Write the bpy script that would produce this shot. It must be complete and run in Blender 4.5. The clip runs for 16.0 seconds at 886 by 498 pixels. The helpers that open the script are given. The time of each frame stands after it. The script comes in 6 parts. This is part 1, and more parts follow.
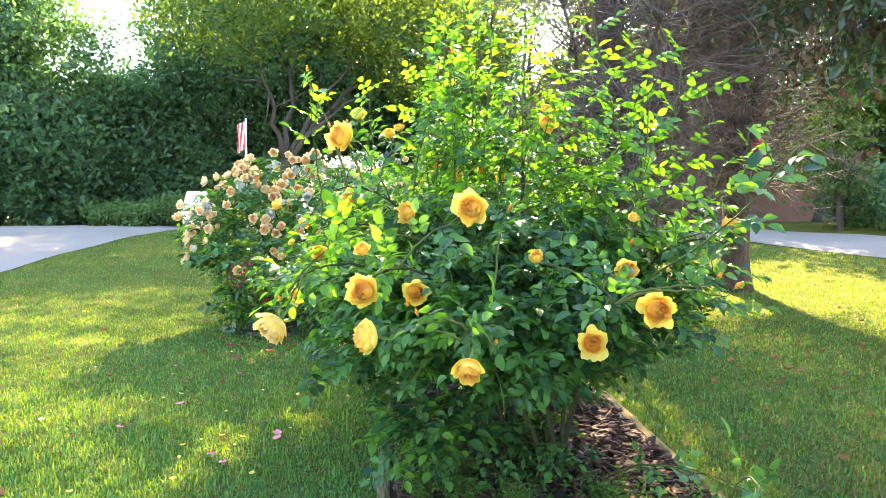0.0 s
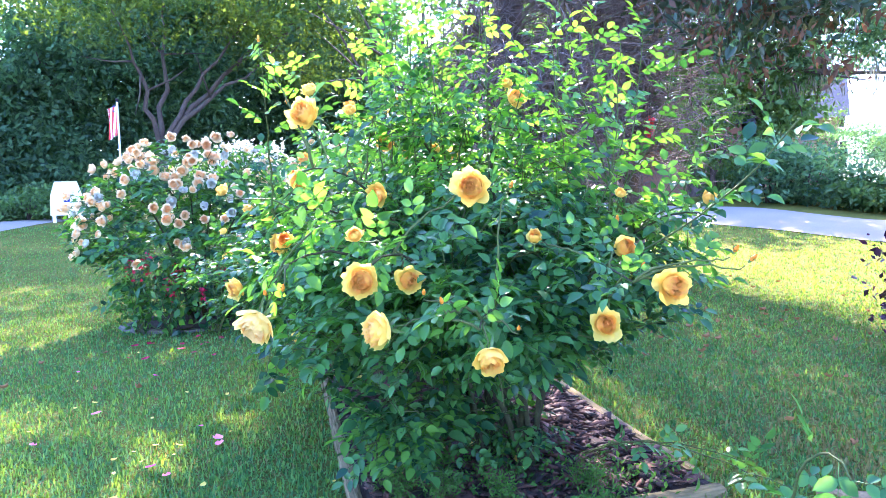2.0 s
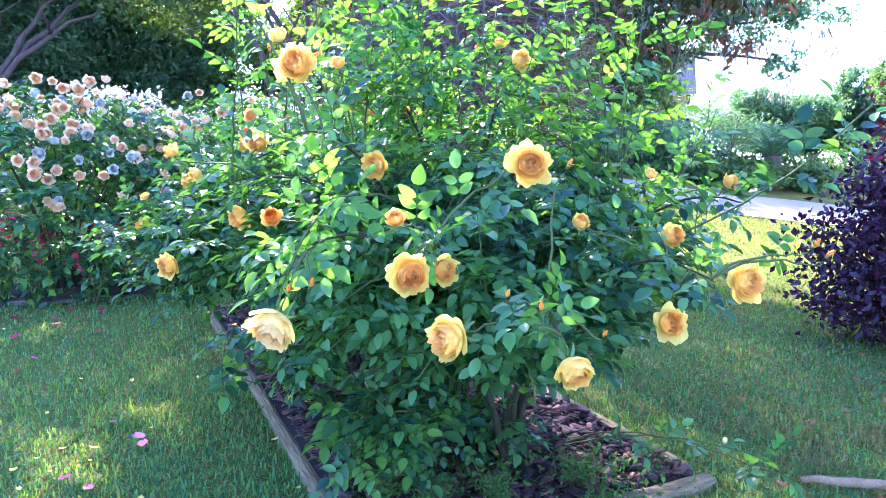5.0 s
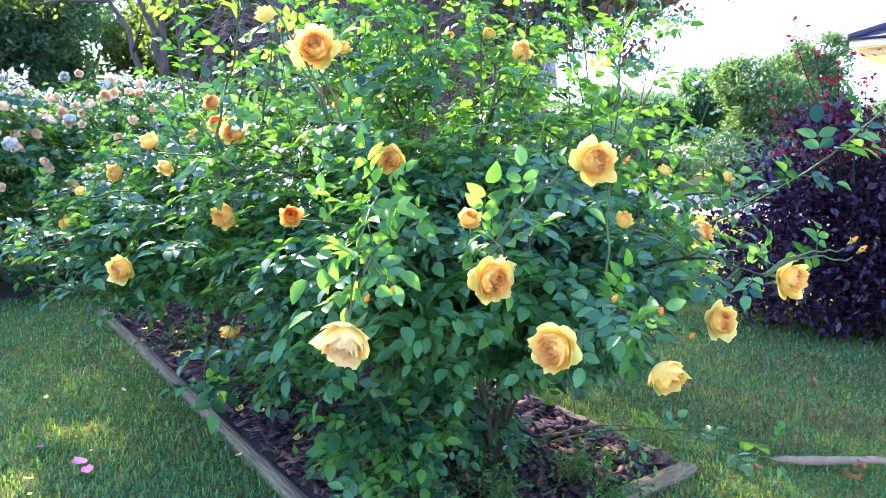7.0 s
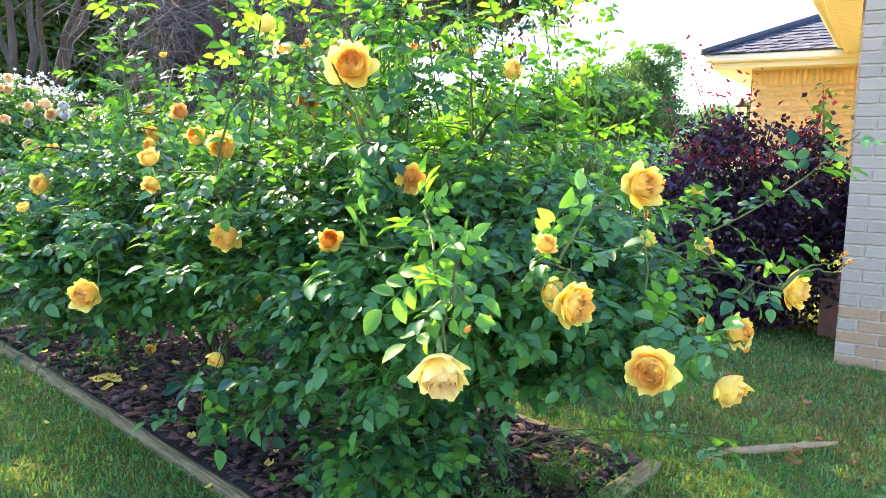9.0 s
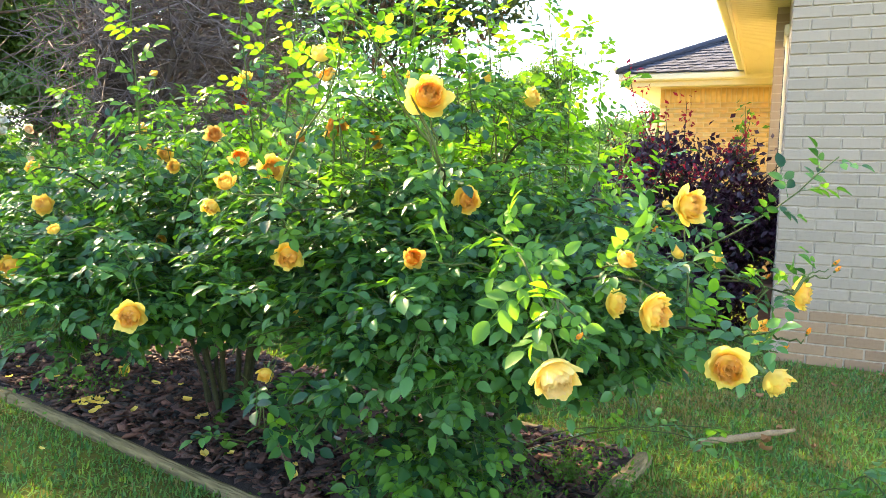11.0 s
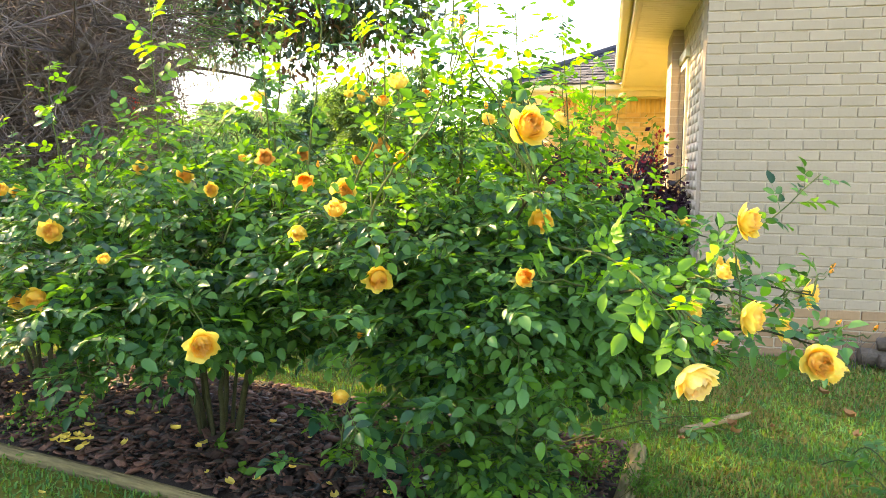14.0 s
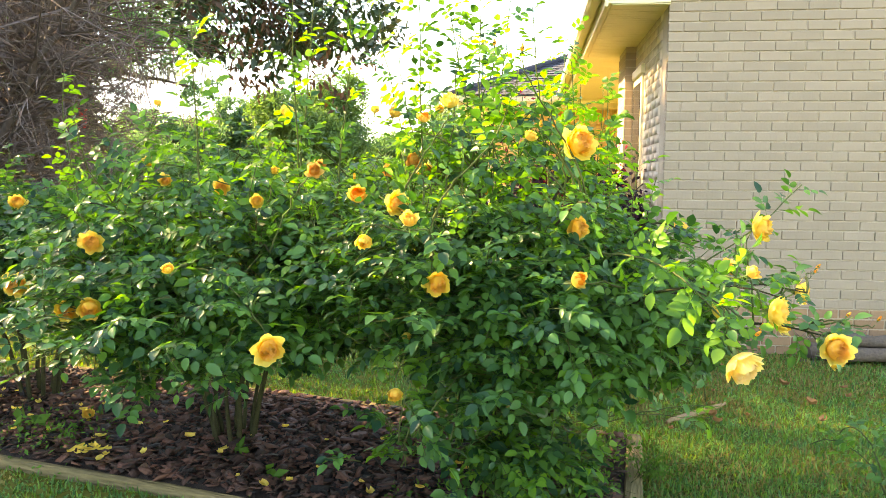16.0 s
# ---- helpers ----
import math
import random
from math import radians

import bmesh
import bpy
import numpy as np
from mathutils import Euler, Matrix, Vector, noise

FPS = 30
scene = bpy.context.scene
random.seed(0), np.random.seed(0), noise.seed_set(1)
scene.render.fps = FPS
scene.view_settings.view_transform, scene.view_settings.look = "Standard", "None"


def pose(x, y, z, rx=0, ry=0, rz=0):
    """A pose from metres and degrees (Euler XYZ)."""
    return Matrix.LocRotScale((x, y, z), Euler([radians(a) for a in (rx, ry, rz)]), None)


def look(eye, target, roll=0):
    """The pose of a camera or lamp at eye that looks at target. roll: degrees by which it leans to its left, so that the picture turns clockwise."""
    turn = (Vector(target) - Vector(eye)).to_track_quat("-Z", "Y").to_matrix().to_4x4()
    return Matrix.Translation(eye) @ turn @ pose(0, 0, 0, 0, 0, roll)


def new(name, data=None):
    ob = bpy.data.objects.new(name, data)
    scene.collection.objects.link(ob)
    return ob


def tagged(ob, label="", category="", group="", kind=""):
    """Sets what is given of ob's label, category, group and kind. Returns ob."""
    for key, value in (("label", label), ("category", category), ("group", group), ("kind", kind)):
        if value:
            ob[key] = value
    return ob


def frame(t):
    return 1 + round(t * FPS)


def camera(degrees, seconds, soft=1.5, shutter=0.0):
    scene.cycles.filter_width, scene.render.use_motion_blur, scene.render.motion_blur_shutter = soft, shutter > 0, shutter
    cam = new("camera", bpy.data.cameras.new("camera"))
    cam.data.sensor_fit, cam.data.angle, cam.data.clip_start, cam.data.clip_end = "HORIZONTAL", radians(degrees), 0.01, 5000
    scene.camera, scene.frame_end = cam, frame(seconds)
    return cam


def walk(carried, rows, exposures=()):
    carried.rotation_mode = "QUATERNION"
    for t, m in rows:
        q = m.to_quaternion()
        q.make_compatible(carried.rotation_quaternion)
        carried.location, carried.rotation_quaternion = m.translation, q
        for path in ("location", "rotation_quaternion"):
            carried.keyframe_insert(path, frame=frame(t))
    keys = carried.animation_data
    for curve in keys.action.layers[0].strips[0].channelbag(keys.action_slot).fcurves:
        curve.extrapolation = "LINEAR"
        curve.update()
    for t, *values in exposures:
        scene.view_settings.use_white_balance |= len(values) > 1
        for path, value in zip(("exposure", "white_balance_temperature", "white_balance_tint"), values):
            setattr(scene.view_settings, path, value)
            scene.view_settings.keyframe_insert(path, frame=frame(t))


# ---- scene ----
cam = camera(62.0, 16.0, soft=0.3)
PATH = [
    (0, (0.661, 0.924, 0.997), (-1.04, 1.973, 0.926), -0.3),
    (0.5, (0.599, 0.89, 0.988), (-1.068, 1.993, 0.917), -0.4),
    (1, (0.529, 0.846, 0.988), (-1.088, 2.019, 0.905), -1.0),
    (1.5, (0.466, 0.813, 0.986), (-1.098, 2.055, 0.886), -1.5),
    (2, (0.378, 0.765, 0.996), (-1.134, 2.068, 0.874), -2.0),
    (2.5, (0.316, 0.725, 1.001), (-1.148, 2.079, 0.851), -2.2),
    (3, (0.249, 0.736, 1.003), (-1.176, 2.13, 0.833), -1.9),
    (3.5, (0.138, 0.765, 1.02), (-1.248, 2.194, 0.823), -1.6),
    (3.7, (0.114, 0.769, 1.025), (-1.254, 2.213, 0.82), -1.4),
    (5.8, (-0.295, 0.614, 1.04), (-1.41, 2.257, 0.803), 0.6),
    (6, (-0.331, 0.612, 1.039), (-1.416, 2.275, 0.802), 0.6),
    (6.5, (-0.413, 0.59, 1.037), (-1.417, 2.302, 0.791), 0.7),
    (7, (-0.522, 0.535, 1.049), (-1.43, 2.298, 0.79), 0.7),
    (7.5, (-0.628, 0.466, 1.068), (-1.436, 2.276, 0.803), 1.0),
    (8, (-0.711, 0.435, 1.075), (-1.423, 2.285, 0.805), 1.2),
    (8.5, (-0.833, 0.437, 1.08), (-1.456, 2.32, 0.818), 1.4),
    (9, (-0.912, 0.396, 1.092), (-1.452, 2.305, 0.836), 1.2),
    (9.2, (-0.941, 0.364, 1.098), (-1.45, 2.281, 0.845), 1.1),
    (11.3, (-1.309, 0.171, 1.117), (-1.551, 2.144, 0.897), 1.2),
    (11.5, (-1.335, 0.172, 1.119), (-1.552, 2.148, 0.897), 1.2),
    (12, (-1.431, 0.145, 1.128), (-1.583, 2.126, 0.904), 1.2),
    (12.5, (-1.552, 0.076, 1.138), (-1.641, 2.062, 0.92), 1.1),
    (13, (-1.665, 0.032, 1.143), (-1.69, 2.021, 0.93), 1.0),
    (13.5, (-1.784, 0.036, 1.15), (-1.739, 2.025, 0.944), 0.8),
    (14, (-1.873, 0.051, 1.157), (-1.757, 2.037, 0.954), 0.6),
    (14.5, (-1.95, 0.032, 1.16), (-1.767, 2.013, 0.962), 0.5),
    (15, (-2.058, -0.012, 1.16), (-1.82, 1.964, 0.967), 0.6),
    (15.5, (-2.174, -0.062, 1.168), (-1.893, 1.909, 0.98), 0.6),
    (16, (-2.249, -0.074, 1.166), (-1.933, 1.893, 0.986), 0.5),
]
TINTS = [(0.0, 3.05, 6700, 16), (1.0, 3.05, 6200, 20), (1.5, 3.34, 5200, 31), (2.0, 3.3, 4900, 35), (3.5, 3.22, 4650, 43), (6.5, 3.08, 4950, 42), (8.0, 3.0, 5450, 30), (9.0, 2.95, 5900, 21), (11.5, 2.9, 7100, 15), (16.0, 2.92, 8500, 15)]
walk(cam, [(t, look(eye, target, roll)) for t, eye, target, roll in PATH], TINTS)

# ---------------------------------------------------------------- light
SUN_AZ, SUN_EL = 144.0, 35.0
world = bpy.data.worlds.new("sky")
scene.world = world
world.use_nodes = True
wn = world.node_tree
wn.nodes.clear()
sky = wn.nodes.new("ShaderNodeTexSky")
sky.sky_type = "NISHITA"
sky.sun_disc = False
sky.sun_elevation = radians(SUN_EL)
sky.sun_rotation = radians(90 - SUN_AZ)
sky.dust_density = 0.6
bg = wn.nodes.new("ShaderNodeBackground")
bg.inputs["Strength"].default_value = 0.15
wout = wn.nodes.new("ShaderNodeOutputWorld")
wn.links.new(sky.outputs[0], bg.inputs["Color"])
wn.links.new(bg.outputs[0], wout.inputs["Surface"])
sun = new("sun", bpy.data.lights.new("sun", "SUN"))
sun.data.energy = 5.0
sun.data.angle = radians(0.6)
sun.data.color = (1.0, 0.80, 0.47)
SUN_DIR = Vector((math.cos(radians(SUN_AZ)) * math.cos(radians(SUN_EL)), math.sin(radians(SUN_AZ)) * math.cos(radians(SUN_EL)), math.sin(radians(SUN_EL))))
sun.matrix_world = look(SUN_DIR * 50, (0, 0, 0))

rng = np.random.default_rng(7)
rnd = random.Random(11)


# ---------------------------------------------------------------- materials
def shade(name, col, col2=None, rough=0.6, scale=30.0, fine=None, bump=0.0, sheen=0.0, through_light=0.0, island=0.0, spec=0.5, metal=0.0, obj_random=0.0, glow=None, stretch=None):
    """A surface with two colours mixed by coarse and fine noise; through_light lets light through thin leaves."""
    m = bpy.data.materials.new(name)
    m.use_nodes = True
    nt = m.node_tree
    n, l = nt.nodes, nt.links
    bsdf = n["Principled BSDF"]
    col2 = col2 or tuple(c * 0.7 for c in col)
    tc = n.new("ShaderNodeTexCoord")
    n1 = n.new("ShaderNodeTexNoise")
    n1.inputs["Scale"].default_value = scale
    n1.inputs["Detail"].default_value = 5
    n2 = n.new("ShaderNodeTexNoise")
    n2.inputs["Scale"].default_value = fine or scale * 9
    n2.inputs["Detail"].default_value = 3
    where = tc.outputs["Object"]
    if stretch:
        mp = n.new("ShaderNodeMapping")
        mp.inputs["Scale"].default_value = stretch
        l.new(where, mp.inputs["Vector"])
        where = mp.outputs[0]
    l.new(where, n1.inputs["Vector"])
    l.new(where, n2.inputs["Vector"])
    add = n.new("ShaderNodeMath")
    add.operation = "MULTIPLY_ADD"
    add.inputs[1].default_value = 0.5
    l.new(n2.outputs[0], add.inputs[0])
    half = n.new("ShaderNodeMath")
    half.operation = "MULTIPLY"
    half.inputs[1].default_value = 0.5
    l.new(n1.outputs[0], half.inputs[0])
    l.new(half.outputs[0], add.inputs[2])
    fac = add.outputs[0]
    if island or obj_random:
        if island:
            src = n.new("ShaderNodeNewGeometry").outputs["Random Per Island"]
        else:
            src = n.new("ShaderNodeObjectInfo").outputs["Random"]
        mx = n.new("ShaderNodeMix")
        mx.inputs[0].default_value = island or obj_random
        l.new(fac, mx.inputs[2])
        l.new(src, mx.inputs[3])
        fac = mx.outputs[0]
    ramp = n.new("ShaderNodeValToRGB")
    ramp.color_ramp.elements[0].position = 0.3 if not (island or obj_random) else 0.12
    ramp.color_ramp.elements[1].position = 0.7 if not (island or obj_random) else 0.88
    ramp.color_ramp.elements[0].color = (*col2, 1)
    ramp.color_ramp.elements[1].color = (*col, 1)
    l.new(fac, ramp.inputs[0])
    l.new(ramp.outputs[0], bsdf.inputs["Base Color"])
    bsdf.inputs["Roughness"].default_value = rough
    bsdf.inputs["Specular IOR Level"].default_value = spec
    bsdf.inputs["Metallic"].default_value = metal
    if bump:
        b = n.new("ShaderNodeBump")
        b.inputs["Strength"].default_value = bump
        b.inputs["Distance"].default_value = 0.01
        l.new(n2.outputs[0], b.inputs["Height"])
        l.new(b.outputs[0], bsdf.inputs["Normal"])
    if through_light:
        tr = n.new("ShaderNodeBsdfTranslucent")
        hs = n.new("ShaderNodeMix")
        hs.data_type = "RGBA"
        hs.blend_type = "MULTIPLY"
        hs.inputs[0].default_value = 1.0
        hs.inputs[7].default_value = (*(glow or (1.6, 1.5, 0.5)), 1)
        l.new(ramp.outputs[0], hs.inputs[6])
        l.new(hs.outputs[2], tr.inputs["Color"])
        ms = n.new("ShaderNodeMixShader")
        ms.inputs[0].default_value = through_light
        l.new(bsdf.outputs[0], ms.inputs[1])
        l.new(tr.outputs[0], ms.inputs[2])
        l.new(ms.outputs[0], n["Material Output"].inputs["Surface"])
    return m


M_ROSE_LEAF = shade("rose_leaf", (0.080, 0.205, 0.056), (0.011, 0.050, 0.027), 0.34, 60, through_light=0.40, island=0.85, spec=0.34, glow=(3.2, 2.8, 0.4))
M_YOUNG_LEAF = shade("young_rose_leaf", (0.13, 0.27, 0.045), (0.07, 0.18, 0.03), 0.48, 60, through_light=0.5, island=0.7, spec=0.3, glow=(2.5, 2.5, 0.35))
M_CANE = shade("rose_cane", (0.10, 0.15, 0.035), (0.06, 0.055, 0.025), 0.7, 25, bump=0.3, spec=0.15)
M_OLD_CANE = shade("old_rose_cane", (0.065, 0.07, 0.03), (0.03, 0.028, 0.018), 0.85, 25, bump=0.5, spec=0.1)
M_PETAL_OUT = shade("outer_petal_yellow", (0.98, 0.79, 0.21), (0.97, 0.69, 0.12), 0.55, 18, through_light=0.5, obj_random=0.5, glow=(1.02, 1.03, 0.8))
M_PETAL_IN = shade("inner_petal_apricot", (0.98, 0.73, 0.19), (0.97, 0.61, 0.10), 0.55, 18, through_light=0.5, obj_random=0.5, glow=(1.02, 1.03, 0.85))
M_HEART = shade("rose_heart_orange", (0.99, 0.72, 0.26), (0.98, 0.60, 0.15), 0.55, 18, through_light=0.55, obj_random=0.4, glow=(1.01, 1.0, 0.85))
M_PETAL_ORANGE = shade("bud_petal_orange", (0.94, 0.46, 0.04), (0.90, 0.30, 0.02), 0.55, 18, through_light=0.4, obj_random=0.5, glow=(1.05, 1.0, 0.7))
M_PALE_OUT = shade("outer_petal_cream", (0.97, 0.80, 0.33), (0.96, 0.72, 0.20), 0.55, 18, through_light=0.5, glow=(1.02, 1.02, 0.85))
M_PALE_IN = shade("inner_petal_blush", (0.97, 0.80, 0.42), (0.96, 0.70, 0.30), 0.55, 18, through_light=0.5, glow=(1.02, 1.0, 0.85))
M_PETAL_SPENT = shade("spent_petal", (0.93, 0.62, 0.18), (0.80, 0.42, 0.10), 0.8, 30, through_light=0.5, obj_random=0.5, glow=(1.03, 1.0, 0.8))
M_PEACH_OUT = shade("outer_petal_peach", (0.95, 0.84, 0.60), (0.94, 0.74, 0.45), 0.6, 18, through_light=0.4, obj_random=0.8, glow=(1.03, 1.0, 0.9))
M_PEACH_IN = shade("inner_petal_peach", (0.95, 0.72, 0.40), (0.94, 0.60, 0.28), 0.6, 18, through_light=0.4, obj_random=0.8, glow=(1.03, 1.0, 0.9))
M_WHITE_PETAL = shade("white_petal", (0.74, 0.73, 0.64), (0.60, 0.60, 0.50), 0.7, 18, through_light=0.25, island=0.6, spec=0.2, glow=(1, 1, 0.95))
M_SEPAL = shade("sepal", (0.12, 0.2, 0.06), (0.08, 0.13, 0.04), 0.5, 30, through_light=0.2)
M_CRIMSON = shade("crimson_petal", (0.5, 0.02, 0.06), (0.3, 0.01, 0.04), 0.6, 20, through_light=0.3, island=0.6, glow=(1.2, 0.9, 0.9))
M_GROUND = shade("lawn_soil", (0.19, 0.18, 0.035), (0.075, 0.088, 0.022), 1.0, 1.3, 40, bump=0.6, spec=0.03)
M_GRASS = shade("grass_blade", (0.095, 0.245, 0.095), (0.03, 0.115, 0.052), 0.75, 1.2, through_light=0.36, island=0.85, spec=0.12, glow=(5.0, 2.6, 0.05))
M_DRY_GRASS = shade("dry_grass_blade", (0.30, 0.27, 0.10), (0.17, 0.15, 0.06), 0.9, 1.2, through_light=0.33, island=0.7, spec=0.05, glow=(1.3, 1.2, 0.4))
M_MULCH = shade("bark_mulch", (0.15, 0.064, 0.042), (0.010, 0.007, 0.006), 0.8, 14, bump=0.6, island=0.9)
M_SOIL = shade("bed_soil", (0.045, 0.027, 0.02), (0.02, 0.013, 0.01), 0.95, 20, bump=0.8)
M_TIMBER = shade("weathered_timber", (0.31, 0.235, 0.115), (0.09, 0.078, 0.04), 0.95, 10, 60, bump=1.0, stretch=(0.22, 1.6, 1.6), spec=0.1)
M_STONE = shade("edging_stone", (0.17, 0.155, 0.12), (0.08, 0.075, 0.06), 0.95, 10, 90, bump=0.7)
M_CONCRETE = shade("driveway_concrete", (0.36, 0.31, 0.255), (0.27, 0.235, 0.195), 0.95, 0.8, 40, bump=0.2, spec=0.1)
M_BRICK = shade("painted_brick", (0.365, 0.282, 0.205), (0.31, 0.24, 0.172), 0.8, 6, 60, bump=0.35, obj_random=0.7)
M_BRICK_J = shade("painted_brick_joined", (0.365, 0.282, 0.205), (0.31, 0.24, 0.172), 0.8, 6, 60, bump=0.35, island=0.7)
M_MORTAR = shade("pale_mortar", (0.52, 0.425, 0.325), (0.43, 0.35, 0.265), 0.9, 8, 80, bump=0.4)
# side wall brick and mortar: sunlight is painted in as paler colours
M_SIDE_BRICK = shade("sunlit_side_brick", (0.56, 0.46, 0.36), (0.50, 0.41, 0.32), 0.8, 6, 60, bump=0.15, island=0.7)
M_SUNLIT_MORTAR = shade("sunlit_side_mortar", (0.66, 0.56, 0.45), (0.60, 0.51, 0.41), 0.9, 8, 80)
M_RAW_BRICK = shade("bare_base_brick", (0.36, 0.22, 0.12), (0.25, 0.15, 0.085), 0.9, 8, 60, bump=0.4, obj_random=0.5)
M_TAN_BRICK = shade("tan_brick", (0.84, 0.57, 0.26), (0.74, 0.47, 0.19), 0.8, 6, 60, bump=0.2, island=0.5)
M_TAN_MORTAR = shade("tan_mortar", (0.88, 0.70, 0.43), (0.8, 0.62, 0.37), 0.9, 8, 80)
M_CREAM = shade("cream_trim_paint", (0.80, 0.70, 0.46), (0.74, 0.64, 0.42), 0.5, 5, 60)
M_SHINGLE = shade("asphalt_shingle", (0.075, 0.08, 0.105), (0.028, 0.03, 0.042), 0.95, 8, 200, bump=0.4, island=0.7)
M_BARK = shade("tree_bark", (0.115, 0.085, 0.068), (0.04, 0.03, 0.026), 0.95, 5, 26, bump=1.0, stretch=(1.6, 1.6, 0.45))
M_TWIG = shade("dead_twig", (0.19, 0.15, 0.145), (0.08, 0.062, 0.058), 0.95, 6, 30, bump=0.3)
M_OAK_LEAF = shade("tree_leaf_green", (0.085, 0.15, 0.03), (0.035, 0.075, 0.018), 0.5, 2, through_light=0.45, island=0.7, glow=(2.6, 2.2, 0.6))
M_HEDGE_LEAF = shade("hedge_leaf_dark", (0.13, 0.25, 0.115), (0.04, 0.10, 0.06), 0.6, 0.6, through_light=0.42, island=0.75, glow=(1.9, 1.8, 0.8))
M_FAR_LEAF = shade("far_tree_leaf", (0.11, 0.21, 0.055), (0.04, 0.09, 0.03), 0.6, 0.4, through_light=0.36, island=0.6, glow=(1.8, 1.7, 0.6))
M_MAG_LEAF = shade("magnolia_leaf", (0.045, 0.085, 0.04), (0.022, 0.045, 0.024), 0.3, 3, through_light=0.2, island=0.5)
M_MAG_BROWN = shade("magnolia_brown_leaf", (0.15, 0.08, 0.045), (0.06, 0.038, 0.026), 0.6, 3, through_light=0.3, island=0.7, glow=(1.5, 1.2, 0.7))
M_PURPLE = shade("purple_leaf", (0.05, 0.015, 0.04), (0.012, 0.006, 0.016), 0.4, 4, through_light=0.28, island=0.7, glow=(2.4, 0.8, 1.3))
M_PURPLE_TIP = shade("red_young_leaf", (0.36, 0.02, 0.05), (0.14, 0.012, 0.035), 0.45, 4, through_light=0.45, island=0.7, glow=(2.2, 0.6, 0.8))
M_MOSS = shade("hanging_moss", (0.30, 0.29, 0.22), (0.18, 0.18, 0.13), 0.9, 3, through_light=0.3, island=0.6, glow=(1.2, 1.2, 0.9))
M_RED = shade("red_plastic", (0.65, 0.02, 0.02), (0.5, 0.015, 0.015), 0.3, 8)
M_METAL = shade("dark_metal", (0.05, 0.045, 0.04), (0.03, 0.03, 0.03), 0.5, 10, metal=0.6)
M_WHITE = shade("white_paint", (0.78, 0.77, 0.74), (0.68, 0.67, 0.63), 0.5, 6, 60)
M_GLASS = shade("dark_window_glass", (0.02, 0.025, 0.03), (0.015, 0.018, 0.02), 0.08, 1)
M_RED_BRICK = shade("far_red_brick", (0.32, 0.17, 0.12), (0.22, 0.11, 0.08), 0.9, 4, 60, bump=0.2)
M_PINK_BRICK = shade("far_pink_brick", (0.46, 0.30, 0.22), (0.36, 0.22, 0.16), 0.9, 4, 60, bump=0.2)
M_TERRACOTTA = shade("terracotta", (0.30, 0.13, 0.08), (0.18, 0.08, 0.05), 0.8, 8, 60, bump=0.3)
M_LOG = shade("old_log", (0.16, 0.12, 0.09), (0.07, 0.055, 0.045), 0.95, 8, 60, bump=0.8)
M_STICK = shade("dry_stick", (0.36, 0.25, 0.13), (0.19, 0.13, 0.075), 0.9, 20, 120, bump=0.5, spec=0.1)
M_PINK = shade("pink_petal", (0.75, 0.08, 0.30), (0.70, 0.24, 0.28), 0.6, 10, obj_random=0.9, spec=0.2)
M_DEAD_LEAF = shade("dead_leaf", (0.40, 0.19, 0.06), (0.16, 0.075, 0.035), 0.8, 10, island=0.9)
M_BLUE = shade("flag_blue", (0.03, 0.05, 0.22), None, 0.8, 8)
M_PLANT = shade("weed_leaf", (0.09, 0.20, 0.04), (0.05, 0.13, 0.03), 0.7, 8, through_light=0.35, island=0.6, spec=0.1, glow=(2.0, 1.8, 0.4))


# ---------------------------------------------------------------- mesh tools
def mesh(name, verts, faces, mat, smooth=False):
    me = bpy.data.meshes.new(name)
    me.from_pydata([tuple(v) for v in verts], [], [tuple(f) for f in faces])
    me.materials.append(mat)
    if smooth:
        me.shade_smooth()
    return me


def tri_mesh(name, verts, tris, mat, smooth=False):
    """A mesh out of arrays of vertices and triangles."""
    me = bpy.data.meshes.new(name)
    nv, nf = len(verts), len(tris)
    me.vertices.add(nv)
    me.vertices.foreach_set("co", np.ascontiguousarray(verts, np.float32).ravel())
    me.loops.add(nf * 3)
    me.loops.foreach_set("vertex_index", np.ascontiguousarray(tris, np.int32).ravel())
    me.polygons.add(nf)
    me.polygons.foreach_set("loop_start", np.arange(0, nf * 3, 3, dtype=np.int32))
    me.materials.append(mat)
    me.update(calc_edges=True)
    if smooth:
        me.shade_smooth()
    return me


def scatter(tv, tf, places, axes, scales):
    """Copies of a template joined: places (n,3), axes (n,3,3) whose columns are the copy's x, y, z."""
    n = len(places)
    v = np.einsum("nij,kj->nki", axes, tv) * np.reshape(scales, (n, 1, -1)) + places[:, None, :]
    f = tf[None] + (np.arange(n) * len(tv))[:, None, None]
    return v.reshape(-1, 3), f.reshape(-1, 3)


def unit(a):
    return a / np.maximum(np.linalg.norm(a, axis=-1, keepdims=True), 1e-9)


def frames(forward, up):
    """Axes with x along forward and z near up, for arrays of both."""
    x = unit(forward)
    y = unit(np.cross(up, x))
    z = np.cross(x, y)
    return np.stack([x, y, z], axis=-1)


